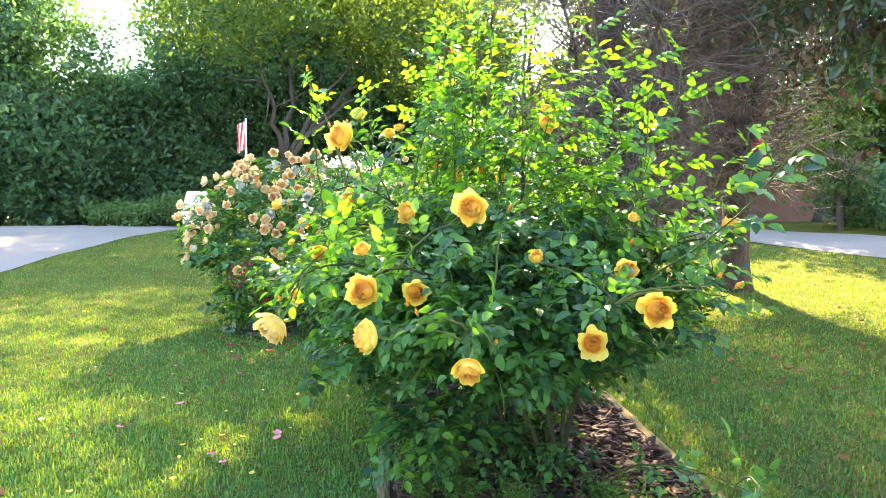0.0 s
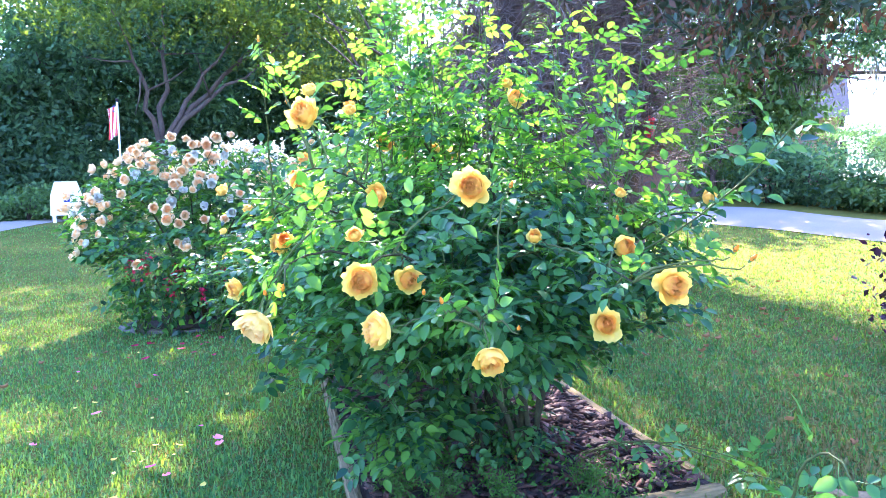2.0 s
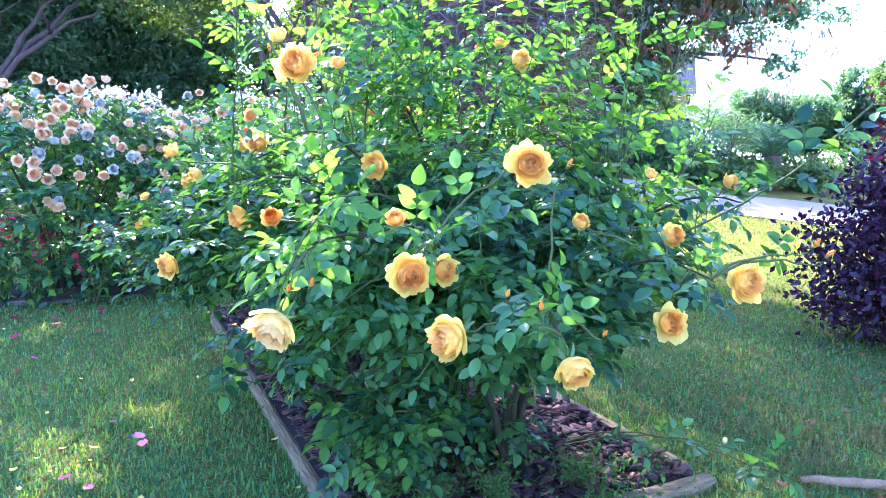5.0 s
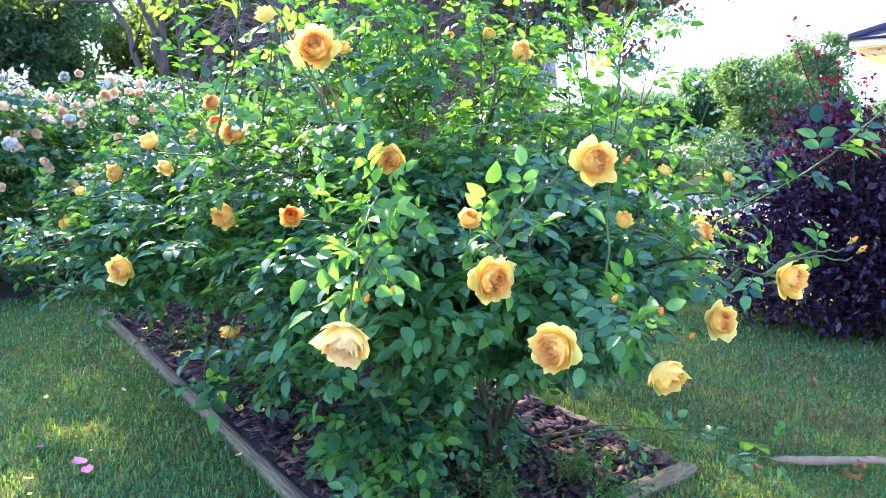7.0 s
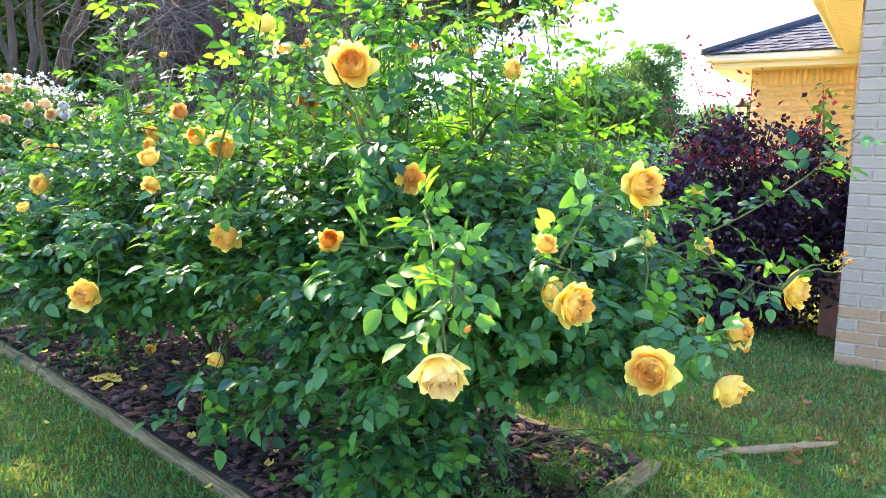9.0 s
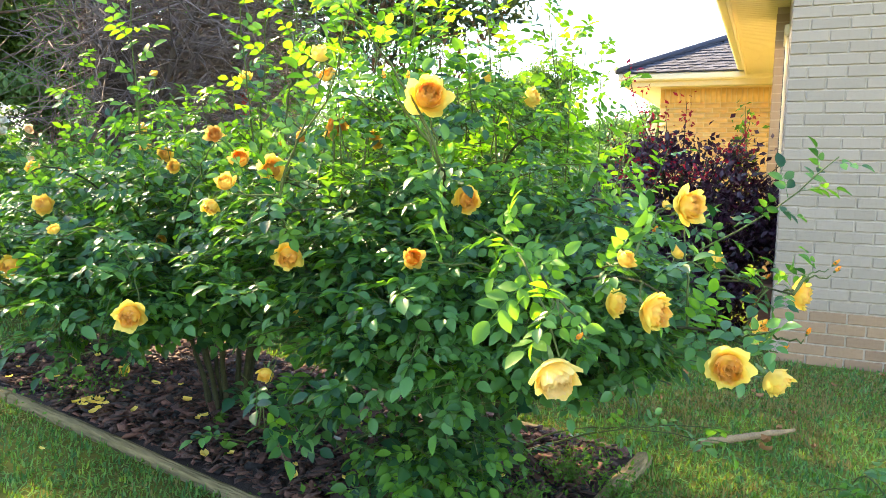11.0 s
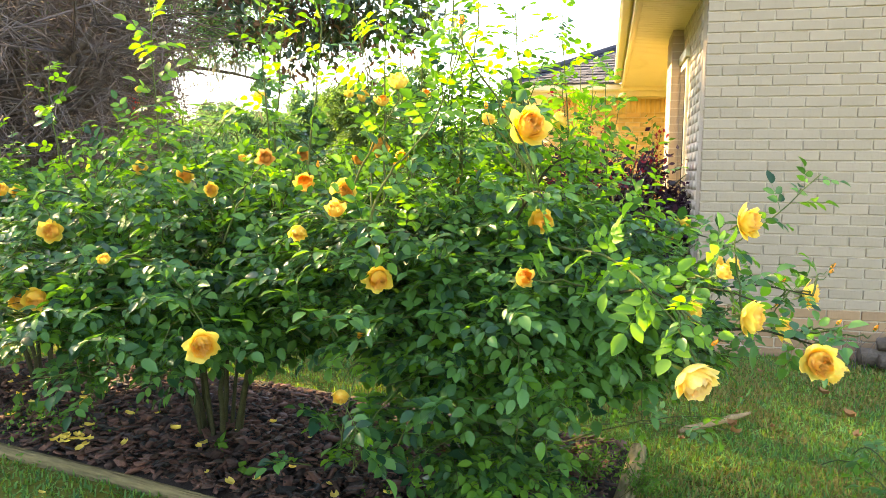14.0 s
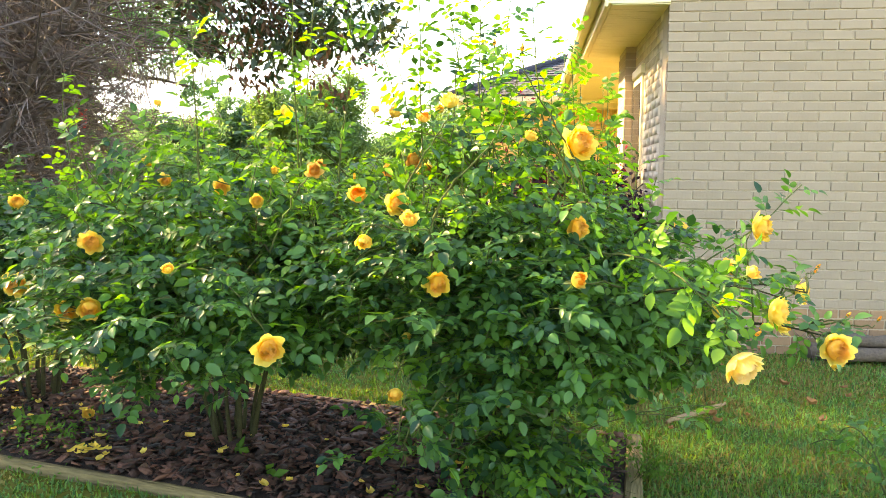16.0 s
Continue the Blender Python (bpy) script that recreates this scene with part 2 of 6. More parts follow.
def tube(points, radii, sides=6):
    """Vertices and triangles of a tapered tube along a line of points."""
    p = np.asarray(points, float)
    t = unit(np.gradient(p, axis=0))
    ref = np.array([0.31, 0.17, 0.93]) if abs(t[0][2]) < 0.9 else np.array([1.0, 0.1, 0])
    a = unit(np.cross(t, ref))
    b = np.cross(t, a)
    ang = np.linspace(0, 2 * np.pi, sides, endpoint=False)
    ring = np.cos(ang)[None, :, None] * a[:, None] + np.sin(ang)[None, :, None] * b[:, None]
    v = (p[:, None] + ring * np.asarray(radii)[:, None, None]).reshape(-1, 3)
    f = []
    for i in range(len(p) - 1):
        for j in range(sides):
            k = (j + 1) % sides
            f += [(i * sides + j, i * sides + k, (i + 1) * sides + k), (i * sides + j, (i + 1) * sides + k, (i + 1) * sides + j)]
    e = (len(p) - 1) * sides
    f += [(0, k + 1, k) for k in range(1, sides - 1)] + [(e, e + k, e + k + 1) for k in range(1, sides - 1)]
    return v, np.array(f)


def joined(pieces):
    vs, fs, n = [], [], 0
    for v, f in pieces:
        vs.append(v)
        fs.append(np.asarray(f) + n)
        n += len(v)
    return np.concatenate(vs), np.concatenate(fs)


def bezier(a, b, c, d, n=12):
    s = np.linspace(0, 1, n)[:, None]
    a, b, c, d = (np.asarray(q, float) for q in (a, b, c, d))
    return (1 - s) ** 3 * a + 3 * (1 - s) ** 2 * s * b + 3 * (1 - s) * s * s * c + s ** 3 * d


def thing(name, label, category, group="", kind="", at=(0, 0, 0)):
    ob = new(name)
    ob.location = at
    ob.empty_display_size = 0.1
    return tagged(ob, label, category, group, kind)


def part(name, me, parent, label="", kind=""):
    """A mesh as a part under a thing; the mesh is given in world places or, with its own matrix, in the parent's."""
    ob = new(name, me)
    ob.parent = parent
    if parent:
        ob.matrix_parent_inverse = Matrix.Translation(-parent.location) if parent.type == "EMPTY" else Matrix.Identity(4)
    return tagged(ob, label, kind=kind)


def box_bm(bm, lo, hi, bevel=0.0):
    r = bmesh.ops.create_cube(bm, size=1.0)
    lo, hi = Vector(lo), Vector(hi)
    for v in r["verts"]:
        v.co = Vector([(lo[i] + hi[i]) / 2 + v.co[i] * (hi[i] - lo[i]) for i in range(3)])
    if bevel:
        es = list({e for v in r["verts"] for e in v.link_edges})
        bmesh.ops.bevel(bm, geom=es, offset=bevel, segments=1, affect="EDGES")


def bm_mesh(name, bm, mat, m=None):
    if m is not None:
        bm.transform(m)
    me = bpy.data.meshes.new(name)
    bm.to_mesh(me)
    bm.free()
    me.materials.append(mat)
    return me


def box(name, lo, hi, mat, m=None, bevel=0.0):
    bm = bmesh.new()
    box_bm(bm, lo, hi, bevel)
    return bm_mesh(name, bm, mat, m)


def smooth_step(x):
    x = np.clip(x, 0, 1)
    return x * x * (3 - 2 * x)


def ground_z(x, y):
    """The yard is level round the bed and rises towards the street."""
    x, y = np.asarray(x, float), np.asarray(y, float)
    dx, dy = x + 1.0, y - 1.5
    r = np.hypot(dx, dy)
    az = np.degrees(np.arctan2(dy, dx)) % 360
    side = smooth_step((az - 82) / 34) * (1 - smooth_step((az - 215) / 60))
    z = (0.93 * smooth_step((r - 6.0) / 14) + 0.012 * np.clip(r - 20, 0, 60)) * side
    return z + 0.012 * np.sin(x * 1.7 + 0.6) * np.sin(y * 1.3)


# ---------------------------------------------------------------- ground
def build_ground():
    rings = np.concatenate([np.linspace(0.0, 12, 60), np.geomspace(12.3, 900, 50)])
    seg = 120
    ang = np.linspace(0, 2 * np.pi, seg, endpoint=False)
    v, f = [], []
    for r in rings:
        x, y = -1 + r * np.cos(ang), 1.5 + r * np.sin(ang)
        v.append(np.stack([x, y, ground_z(x, y) - 0.012], -1))
    v = np.concatenate(v)
    for i in range(len(rings) - 1):
        for j in range(seg):
            k = (j + 1) % seg
            a, b, c, d = i * seg + j, i * seg + k, (i + 1) * seg + k, (i + 1) * seg + j
            f += [(a, d, c), (a, c, b)]
    g = new("ground", tri_mesh("ground", v, np.array(f), M_GROUND, True))
    tagged(g, "mown green lawn with patches of sun and dry thatch", "lawn", kind="structure")


def az_point(az, d):
    x, y = -0.3 + d * math.cos(radians(az)), 0.9 + d * math.sin(radians(az))
    return x, y


def build_drive():
    """The pale driveway that curves round the yard."""
    near = [(186, 10.5), (179, 12), (173, 15), (167, 19), (158, 23), (150, 23), (138, 20), (127, 16.2), (121, 14.7), (115, 13.5), (110.5, 12.8), (107, 12.4), (101, 12.2), (93, 12.0), (78, 12)]
    far = [(186, 20), (179, 22), (173, 24), (167, 27), (158, 28), (150, 27), (138, 23), (127, 19), (121, 17.4), (115, 16.4), (110.5, 15.6), (107, 15.2), (101, 15.2), (93, 15.4), (78, 15.4)]
    v, f, m = [], [], 8
    s = np.linspace(0, len(near) - 1, 90)
    for q in s:
        i = min(int(q), len(near) - 2)
        w = q - i
        a = np.array(az_point(near[i][0] * (1 - w) + near[i + 1][0] * w, near[i][1] * (1 - w) + near[i + 1][1] * w))
        b = np.array(az_point(far[i][0] * (1 - w) + far[i + 1][0] * w, far[i][1] * (1 - w) + far[i + 1][1] * w))
        for k in range(m + 1):
            p = a + (b - a) * k / m
            v.append((p[0], p[1], float(ground_z(p[0], p[1])) + (0.03 if 0 < k < m else 0.0)))
    for i in range(len(s) - 1):
        for k in range(m):
            a = i * (m + 1) + k
            f.append((a, a + 1, a + m + 2, a + m + 1))
    ob = new("driveway", mesh("driveway", v, f, M_CONCRETE, True))
    tagged(ob, "pale sunlit concrete driveway curving round the lawn", "driveway", kind="structure")


build_ground()
build_drive()

# bed: its four corners, front left, back left, back right, front right
BED = [np.array(q) for q in ((-1.35, 1.94), (-4.57, 3.66), (-3.92, 4.76), (-0.86, 3.02))]


def bed(u, w):
    """A place in the bed: u from front to back, w from the left edge to the right, both 0 to 1."""
    return (BED[0] * (1 - u) + BED[1] * u) * (1 - w) + (BED[3] * (1 - u) + BED[2] * u) * w


def in_bed(x, y, pad=0.0):
    inside = np.ones(np.shape(x), bool)
    for k in range(4):
        a, b = BED[k], BED[(k + 1) % 4]
        e = unit(b - a)
        inside &= (x - a[0]) * e[1] - (y - a[1]) * e[0] > -pad
    return inside


def timber_mesh(length, wide=0.050, high=0.062):
    bm = bmesh.new()
    n, sides = 40, 12
    rings = []
    for i in range(n + 1):
        x = length * i / n
        ring = []
        for k in range(sides):
            a = 2 * math.pi * (k + 0.5) / sides
            r = 1 / max(abs(math.cos(a)), abs(math.sin(a))) ** 0.45
            wob = 1 + 0.10 * noise.noise(Vector((x * 5, k * 1.3, length))) + 0.05 * noise.noise(Vector((x * 19, k * 2.1, length)))
            ring.append(bm.verts.new((x, math.cos(a) * r * wide * 0.5 * wob + 0.006 * math.sin(x * 2.1), math.sin(a) * r * high * 0.5 * wob)))
        rings.append(ring)
    for i in range(n):
        for k in range(sides):
            bm.faces.new((rings[i][k], rings[i][(k + 1) % sides], rings[i + 1][(k + 1) % sides], rings[i + 1][k]))
    bm.faces.new(rings[0][::-1])
    bm.faces.new(rings[-1])
    bmesh.ops.recalc_face_normals(bm, faces=bm.faces)
    return bm_mesh("timber", bm, M_TIMBER)


def build_bed():
    n = 26
    v, f = [], []
    for i in range(n + 1):
        for j in range(11):
            x, y = bed(i / n, j / 10)
            v.append((x, y, 0.012 + 0.018 * noise.noise(Vector((x * 3, y * 3, 0)))))
    for i in range(n):
        for j in range(10):
            a = i * 11 + j
            f.append((a, a + 1, a + 12, a + 11))
    soil = new("garden_bed", mesh("garden_bed", v, f, M_SOIL, True))
    tagged(soil, "dark soil of the timber-edged rose bed", "soil", kind="structure")
    left, right = BED[1] - BED[0], BED[2] - BED[3]
    runs = [(BED[0], BED[0] + left * 0.735), (BED[0] + left * 0.738, BED[1]), (BED[3] + right * 0.03, BED[3] + right * 0.5), (BED[3] + right * 0.515, BED[2]), (BED[1] + (BED[2] - BED[1]) * 0.06, BED[2] - (BED[2] - BED[1]) * 0.06)]
    for a, b in runs:
        d = b - a
        ob = new("edging_timber", timber_mesh(float(np.hypot(*d))))
        ob.matrix_world = Matrix.Translation((a[0], a[1], -0.006 + rnd.uniform(-.006, .006))) @ Matrix.Rotation(math.atan2(d[1], d[0]), 4, "Z") @ Matrix.Rotation(rnd.uniform(-0.005, 0.005), 4, "Y")
        tagged(ob, "weathered grey-brown landscape timber half sunk along the bed", "edging timber", "bed edging timbers")
    a, b = BED[3], BED[0] + (BED[3] - BED[0]) * 0.12
    d = b - a
    ob = new("edging_timber", timber_mesh(float(np.hypot(*d)), 0.07, 0.06))
    ob.matrix_world = Matrix.Translation((a[0], a[1], 0.0)) @ Matrix.Rotation(math.atan2(d[1], d[0]), 4, "Z")
    tagged(ob, "short weathered timber across the end of the bed", "edging timber", "bed edging timbers")


build_bed()


def bark_chip(seed):
    r = random.Random(seed)
    bm = bmesh.new()
    bmesh.ops.create_cube(bm, size=1.0)
    ln, wd, th = r.uniform(.028, .06), r.uniform(.012, .028), r.uniform(.003, .006)
    for q in bm.verts:
        q.co = Vector((q.co.x * ln, q.co.y * wd, q.co.z * th))
        q.co += Vector((r.uniform(-.010, .010), r.uniform(-.006, .006), r.uniform(-.003, .003)))
    bmesh.ops.triangulate(bm, faces=bm.faces)
    v = np.array([q.co for q in bm.verts])
    bm.verts.index_update()
    f = np.array([[q.index for q in fc.verts] for fc in bm.faces])
    bm.free()
    return v, f


def build_mulch():
    pieces = []
    for s in range(10):
        n = 1150
        p = np.array([bed(a, b) for a, b in zip(rng.uniform(0.015, 0.985, n), rng.uniform(0.04, 0.96, n))])
        z = rng.uniform(0.015, 0.045, n)
        fw = np.stack([rng.normal(size=n), rng.normal(size=n), rng.normal(size=n) * 0.25], -1)
        up = np.stack([rng.normal(size=n) * 0.35, rng.normal(size=n) * 0.35, np.ones(n)], -1)
        tv, tf = bark_chip(s)
        pieces.append(scatter(tv, tf, np.column_stack([p, z]), frames(fw, up), 0.28 + 1.1 * rng.random(n) ** 1.8))
    v, f = joined(pieces)
    ob = new("bark_mulch", tri_mesh("bark_mulch", v, f, M_MULCH))
    tagged(ob, "dark red-brown shredded bark mulch covering the bed", "mulch", kind="stuff")


build_mulch()


def grass_blades(name, n, sampler, mat, low, high, label):
    """Short curved blades, two segments each, joined."""
    p = sampler(n)
    k = len(p)
    tv = np.array([(-0.5, 0, 0), (0.5, 0, 0), (-0.42, 0.22, 0.6), (0.42, 0.22, 0.6), (0, 0.62, 0.85)])
    tf = np.array([(0, 1, 3), (0, 3, 2), (2, 3, 4)])
    ang = rng.uniform(0, 2 * np.pi, k)
    lean = rng.normal(size=(k, 2)) * 1.45
    z = unit(np.column_stack([lean, np.ones(k)]))
    ax = frames(np.column_stack([np.cos(ang), np.sin(ang), np.zeros(k)]), z)
    h = rng.uniform(low, high, k)
    w = rng.uniform(0.0032, 0.0068, k) * (1 + np.hypot(p[:, 0] + 1, p[:, 1] - 1) * 0.16)
    sc = np.stack([w, h, h], -1)
    local = tv[None] * sc[:, None, :]
    v = np.einsum("nij,nkj->nki", ax, local) + np.column_stack([p, ground_z(p[:, 0], p[:, 1]) - 0.01])[:, None]
    f = tf[None] + (np.arange(k) * 5)[:, None, None]
    ob = new(name, tri_mesh(name, v.reshape(-1, 3), f.reshape(-1, 3), mat))
    tagged(ob, label, "grass", kind="stuff")


def lawn_points(n):
    """Denser near the camera's way."""
    r = 0.45 + 17.0 * rng.random(n) ** 1.75
    a = rng.uniform(radians(25), radians(215), n)
    c = np.array([-0.8, 0.4])
    p = np.column_stack([c[0] + r * np.cos(a), c[1] + r * np.sin(a)])
    keep = ~in_bed(p[:, 0], p[:, 1], -0.02) & ~in_wall(p) & ~on_drive(p)
    return p[keep]


def lawn_behind(n):
    """The rest of the lawn, behind the way that the camera goes."""
    r = 9.5 * rng.random(n) ** 0.62
    a = np.where(r < 0.5, rng.uniform(0, 2 * np.pi, n), rng.uniform(radians(212), radians(388), n))
    p = np.column_stack([-0.8 + r * np.cos(a), 0.4 + r * np.sin(a)])
    return p[~in_bed(p[:, 0], p[:, 1], -0.02) & ~in_wall(p)]


HOUSE_C = np.array([0.10, 4.82])
HOUSE_U = unit(np.array([0.9626, -0.271]))
HOUSE_N = np.array([-HOUSE_U[1], HOUSE_U[0]])


def in_wall(p):
    d = p - HOUSE_C
    u, n = d @ HOUSE_U, d @ HOUSE_N
    return ((u > -0.02) & (n > -0.02)) | ((u > -1.6) & (n > 6.2))


def on_drive(p):
    d = p - np.array([-0.3, 0.9])
    az = np.degrees(np.arctan2(d[:, 1], d[:, 0])) % 360
    near = np.interp(az, [78, 93, 101, 107, 110.5, 115, 121, 127, 138, 150, 158, 167, 173, 179, 186], [12, 12, 12.2, 12.4, 12.8, 13.5, 14.7, 16.2, 20, 23, 23, 19, 15, 12, 10.5])
    return np.hypot(d[:, 0], d[:, 1]) > near


def house_side(n):
    """The worn strip of lawn between the bed and the house."""
    p = np.column_stack([rng.normal(-0.1, 0.65, n), rng.normal(3.3, 0.75, n)])
    return p[~in_bed(p[:, 0], p[:, 1], 0.03) & ~in_wall(p) & (p[:, 1] > 2.2)]


def patchy(p, level):
    k = np.array([noise.noise(Vector((x * 1.1, y * 1.1, 3.0))) + 0.6 * noise.noise(Vector((x * 4, y * 4, 5.0))) for x, y in p])
    return p[k > level]


grass_blades("lawn_grass", 600000, lawn_points, M_GRASS, 0.014, 0.036, "short bright green lawn grass blades")
grass_blades("lawn_grass", 170000, lawn_behind, M_GRASS, 0.02, 0.045, "short bright green lawn grass blades")
grass_blades("straw_grass", 34000, lambda n: patchy(house_side(n), -0.12), M_DRY_GRASS, 0.012, 0.032, "straw-coloured thatch in the worn lawn by the house")
grass_blades("dry_grass", 90000, lambda n: patchy(lawn_points(n), 0.06), M_DRY_GRASS, 0.012, 0.03, "straw-coloured dry blades in the lawn thatch")


# ---------------------------------------------------------------- leaves and roses
def leaflet(length, width, fold=0.18, droop=0.12):
    """One leaf blade along x with a folded midrib and rounded sides."""
    v, f = [(0, 0, 0)], []
    rows = [(0.10, 0.27), (0.34, 0.48), (0.62, 0.46), (0.86, 0.22)]
    for s, w in rows:
        z = -droop * s * s * length
        v += [(s * length, w * width, z + fold * w * width), (s * length, 0, z), (s * length, -w * width, z + fold * w * width)]
    v.append((length, 0, -droop * length))
    f += [(0, 2, 1), (0, 3, 2)]
    for i in (1, 4, 7):
        f += [(i, i + 1, i + 4), (i, i + 4, i + 3), (i + 1, i + 2, i + 5), (i + 1, i + 5, i + 4)]
    f += [(10, 11, 13), (11, 12, 13)]
    return np.array(v, float), np.array(f)


def moved(vf, angle, x, y=0.0, z=0.0, tilt=0.0, roll=0.0):
    m = (Matrix.Translation((x, y, z)) @ Matrix.Rotation(angle, 4, "Z") @ Matrix.Rotation(tilt, 4, "Y") @ Matrix.Rotation(roll, 4, "X"))
    a = np.array(m)
    return vf[0] @ a[:3, :3].T + a[:3, 3], vf[1]


def compound_leaf(seed, pairs=2, size=1.0):
    """A rose leaf: a stalk with leaflets in pairs and one at the end, about 11 cm long."""
    r = random.Random(seed)
    s = size
    length = (0.045 + 0.028 * pairs) * s
    out = [tube([(0, 0, 0), (length * 0.5, 0, 0.004), (length, 0, 0)], [0.0011, 0.0009, 0.0006], 3)]
    for k in range(pairs):
        x = (0.035 + 0.030 * k) * s
        big = 0.041 + 0.005 * k
        for side in (1, -1):
            out.append(moved(leaflet(big * s * r.uniform(.88, 1.12), 0.0275 * s, r.uniform(.15, .65), r.uniform(.0, .3)), side * radians(r.uniform(52, 72)), x, side * 0.002, 0.002, r.uniform(-.3, .25), side * r.uniform(-.3, .2)))
    out.append(moved(leaflet(0.055 * s, 0.0345 * s, r.uniform(.15, .6), r.uniform(.1, .35)), radians(r.uniform(-10, 10)), length, 0, 0, r.uniform(-.1, .35)))
    return joined(out)


LEAVES = [compound_leaf(s, 2 + (s % 3 == 0)) for s in range(6)]


def petal(foot, length, a0, a1, wide, phi, rg, curl=0.0, ruffle=0.03, rows=6, cols=7, twist=0.0):
    """A petal of a rose that faces +z: its middle line leaves the axis at the slope a0 and stands at a1 near the rim (degrees), then rolls out by curl."""
    ph, ph2, notch = rg.uniform(0, 6), rg.uniform(0, 6), rg.uniform(0.0, 0.07)
    fine = 24
    r, z, line = foot[0], foot[1], []
    for k in range(fine + 1):
        q = k / fine
        line.append((r, z))
        a = radians(a0 + (a1 - a0) * min(1.0, q * 1.25) - curl * max(0.0, q - 0.62) ** 1.5 * 4.2)
        r += math.cos(a) * length / fine
        z += math.sin(a) * length / fine
    v, f = [], []
    for i in range(rows):
        t = i / (rows - 1)
        for j in range(cols):
            q = -1 + 2 * j / (cols - 1)
            e = t * (1 - 0.26 * abs(q) ** 2.6 - notch * math.exp(-q * q * 30) + 0.035 * math.sin(4.4 * q + ph))
            k = min(fine - 1, int(e * fine))
            w = e * fine - k
            rr = line[k][0] * (1 - w) + line[k + 1][0] * w
            zz = line[k][1] * (1 - w) + line[k + 1][1] * w
            half = wide * (0.30 + 0.70 * math.sin(math.pi * min(0.5, 0.16 + 0.42 * t)))
            p = phi + twist * e + q * half / max(rr, 0.10)
            g = ruffle * t * t * (math.sin(3.1 * q + ph) + 0.6 * math.sin(7.3 * q + ph2))
            rr = max(0.004, rr - 0.035 * q * q * t + g * 0.5)
            v.append((rr * math.cos(p), rr * math.sin(p), zz + g))
    for i in range(rows - 1):
        for j in range(cols - 1):
            a = i * cols + j
            f += [(a, a + 1, a + cols + 1), (a, a + cols + 1, a + cols)]
    return np.array(v), np.array(f)


def rose_meshes(seed, wide, out_mat, in_mat, small=False, heart=None):
    """A many-petalled rose about 1 across in template size, face along +z: guard petals, packed inner petals, folded heart, calyx."""
    rg = random.Random(seed)
    u = rg.uniform
    o, i, h = [], [], []
    lift = (1.0 - wide) * 55
    guards = [(0.56, 6, 50, 0.26, 5, 17), (0.57, 14, 66, 0.26, 6, 12), (0.56, 20, 78, 0.25, 6, 8)] if not small else [(0.56, 10, 56, 0.27, 5, 10), (0.56, 18, 74, 0.25, 5, 4)]
    for k, (length, a0, a1, w, n, curl) in enumerate(guards):
        for q in range(n):
            long_one = 1.16 if rg.random() < 0.2 else 1.0
            o.append(petal((0.05, 0.01 * k), length * u(.88, 1.06) * long_one, a0 + lift * 0.4 + u(-5, 5), a1 + lift + u(-9, 9), w * u(.88, 1.12), 2 * math.pi * (q + 0.5 * k) / n + u(-.2, .2), rg, curl * u(.3, 2.0), 0.035))
    rings = [(0.60, 22, 92, 0.21, 7, 3), (0.58, 27, 98, 0.19, 8, 1), (0.55, 32, 104, 0.17, 8, 0), (0.52, 38, 108, 0.15, 8, 0)]
    if small:
        rings = [(0.56, 24, 90, 0.22, 6, 2), (0.52, 32, 100, 0.18, 7, 0)]
    for k, (length, a0, a1, w, n, curl) in enumerate(rings):
        for q in range(n):
            i.append(petal((0.05, 0.02), length * u(.90, 1.07), a0 + lift * 0.5 + u(-4, 4), a1 + lift * 0.3 + u(-8, 8), w * u(.85, 1.15), 2 * math.pi * (q + 0.41 * k) / n + u(-.25, .25), rg, curl * u(.5, 1.5), 0.022, 6, 5))
    # heart: quartered swirls of small folded petals, their rims at a shallow bowl
    hearts = [(0.27, 0.345, 9), (0.22, 0.34, 9), (0.17, 0.33, 8), (0.12, 0.32, 7), (0.07, 0.31, 5), (0.03, 0.30, 3)]
    if small:
        hearts = hearts[1:5]
    for k, (r, ln, n) in enumerate(hearts):
        for q in range(n):
            h.append(petal((r * u(.75, 1.05) * (0.6 + 0.4 * wide), 0.16), ln * u(.84, 1.12), 84 + u(-9, 9), 94 + u(-14, 14), 0.09 * u(.8, 1.35), 2 * math.pi * (q + 0.3 * k) / n + u(-.3, .3), rg, u(-6, 4), 0.022, 4, 5, u(-.5, .9)))
    h.append(tube([(0, 0, 0.04), (0, 0, 0.18), (0, 0, 0.27), (0, 0, 0.30)], [0.06, 0.24, 0.24, 0.05], 9))
    c = [moved(leaflet(0.40, 0.10, 0.3, 0.5), 2 * math.pi * q / 5, 0.03, 0, 0.0, 0.25 + u(-.2, .3)) for q in range(5)]
    c.append(tube([(0, 0, -0.12), (0, 0, -0.06), (0, 0, 0.0), (0, 0, 0.05)], [0.03, 0.07, 0.085, 0.06], 7))
    return (tri_mesh("rose", *joined(o), out_mat, True), tri_mesh("inner_petals", *joined(i), in_mat, True), tri_mesh("calyx", *joined(c), M_SEPAL, True), tri_mesh("heart", *joined(h), heart or in_mat, True))


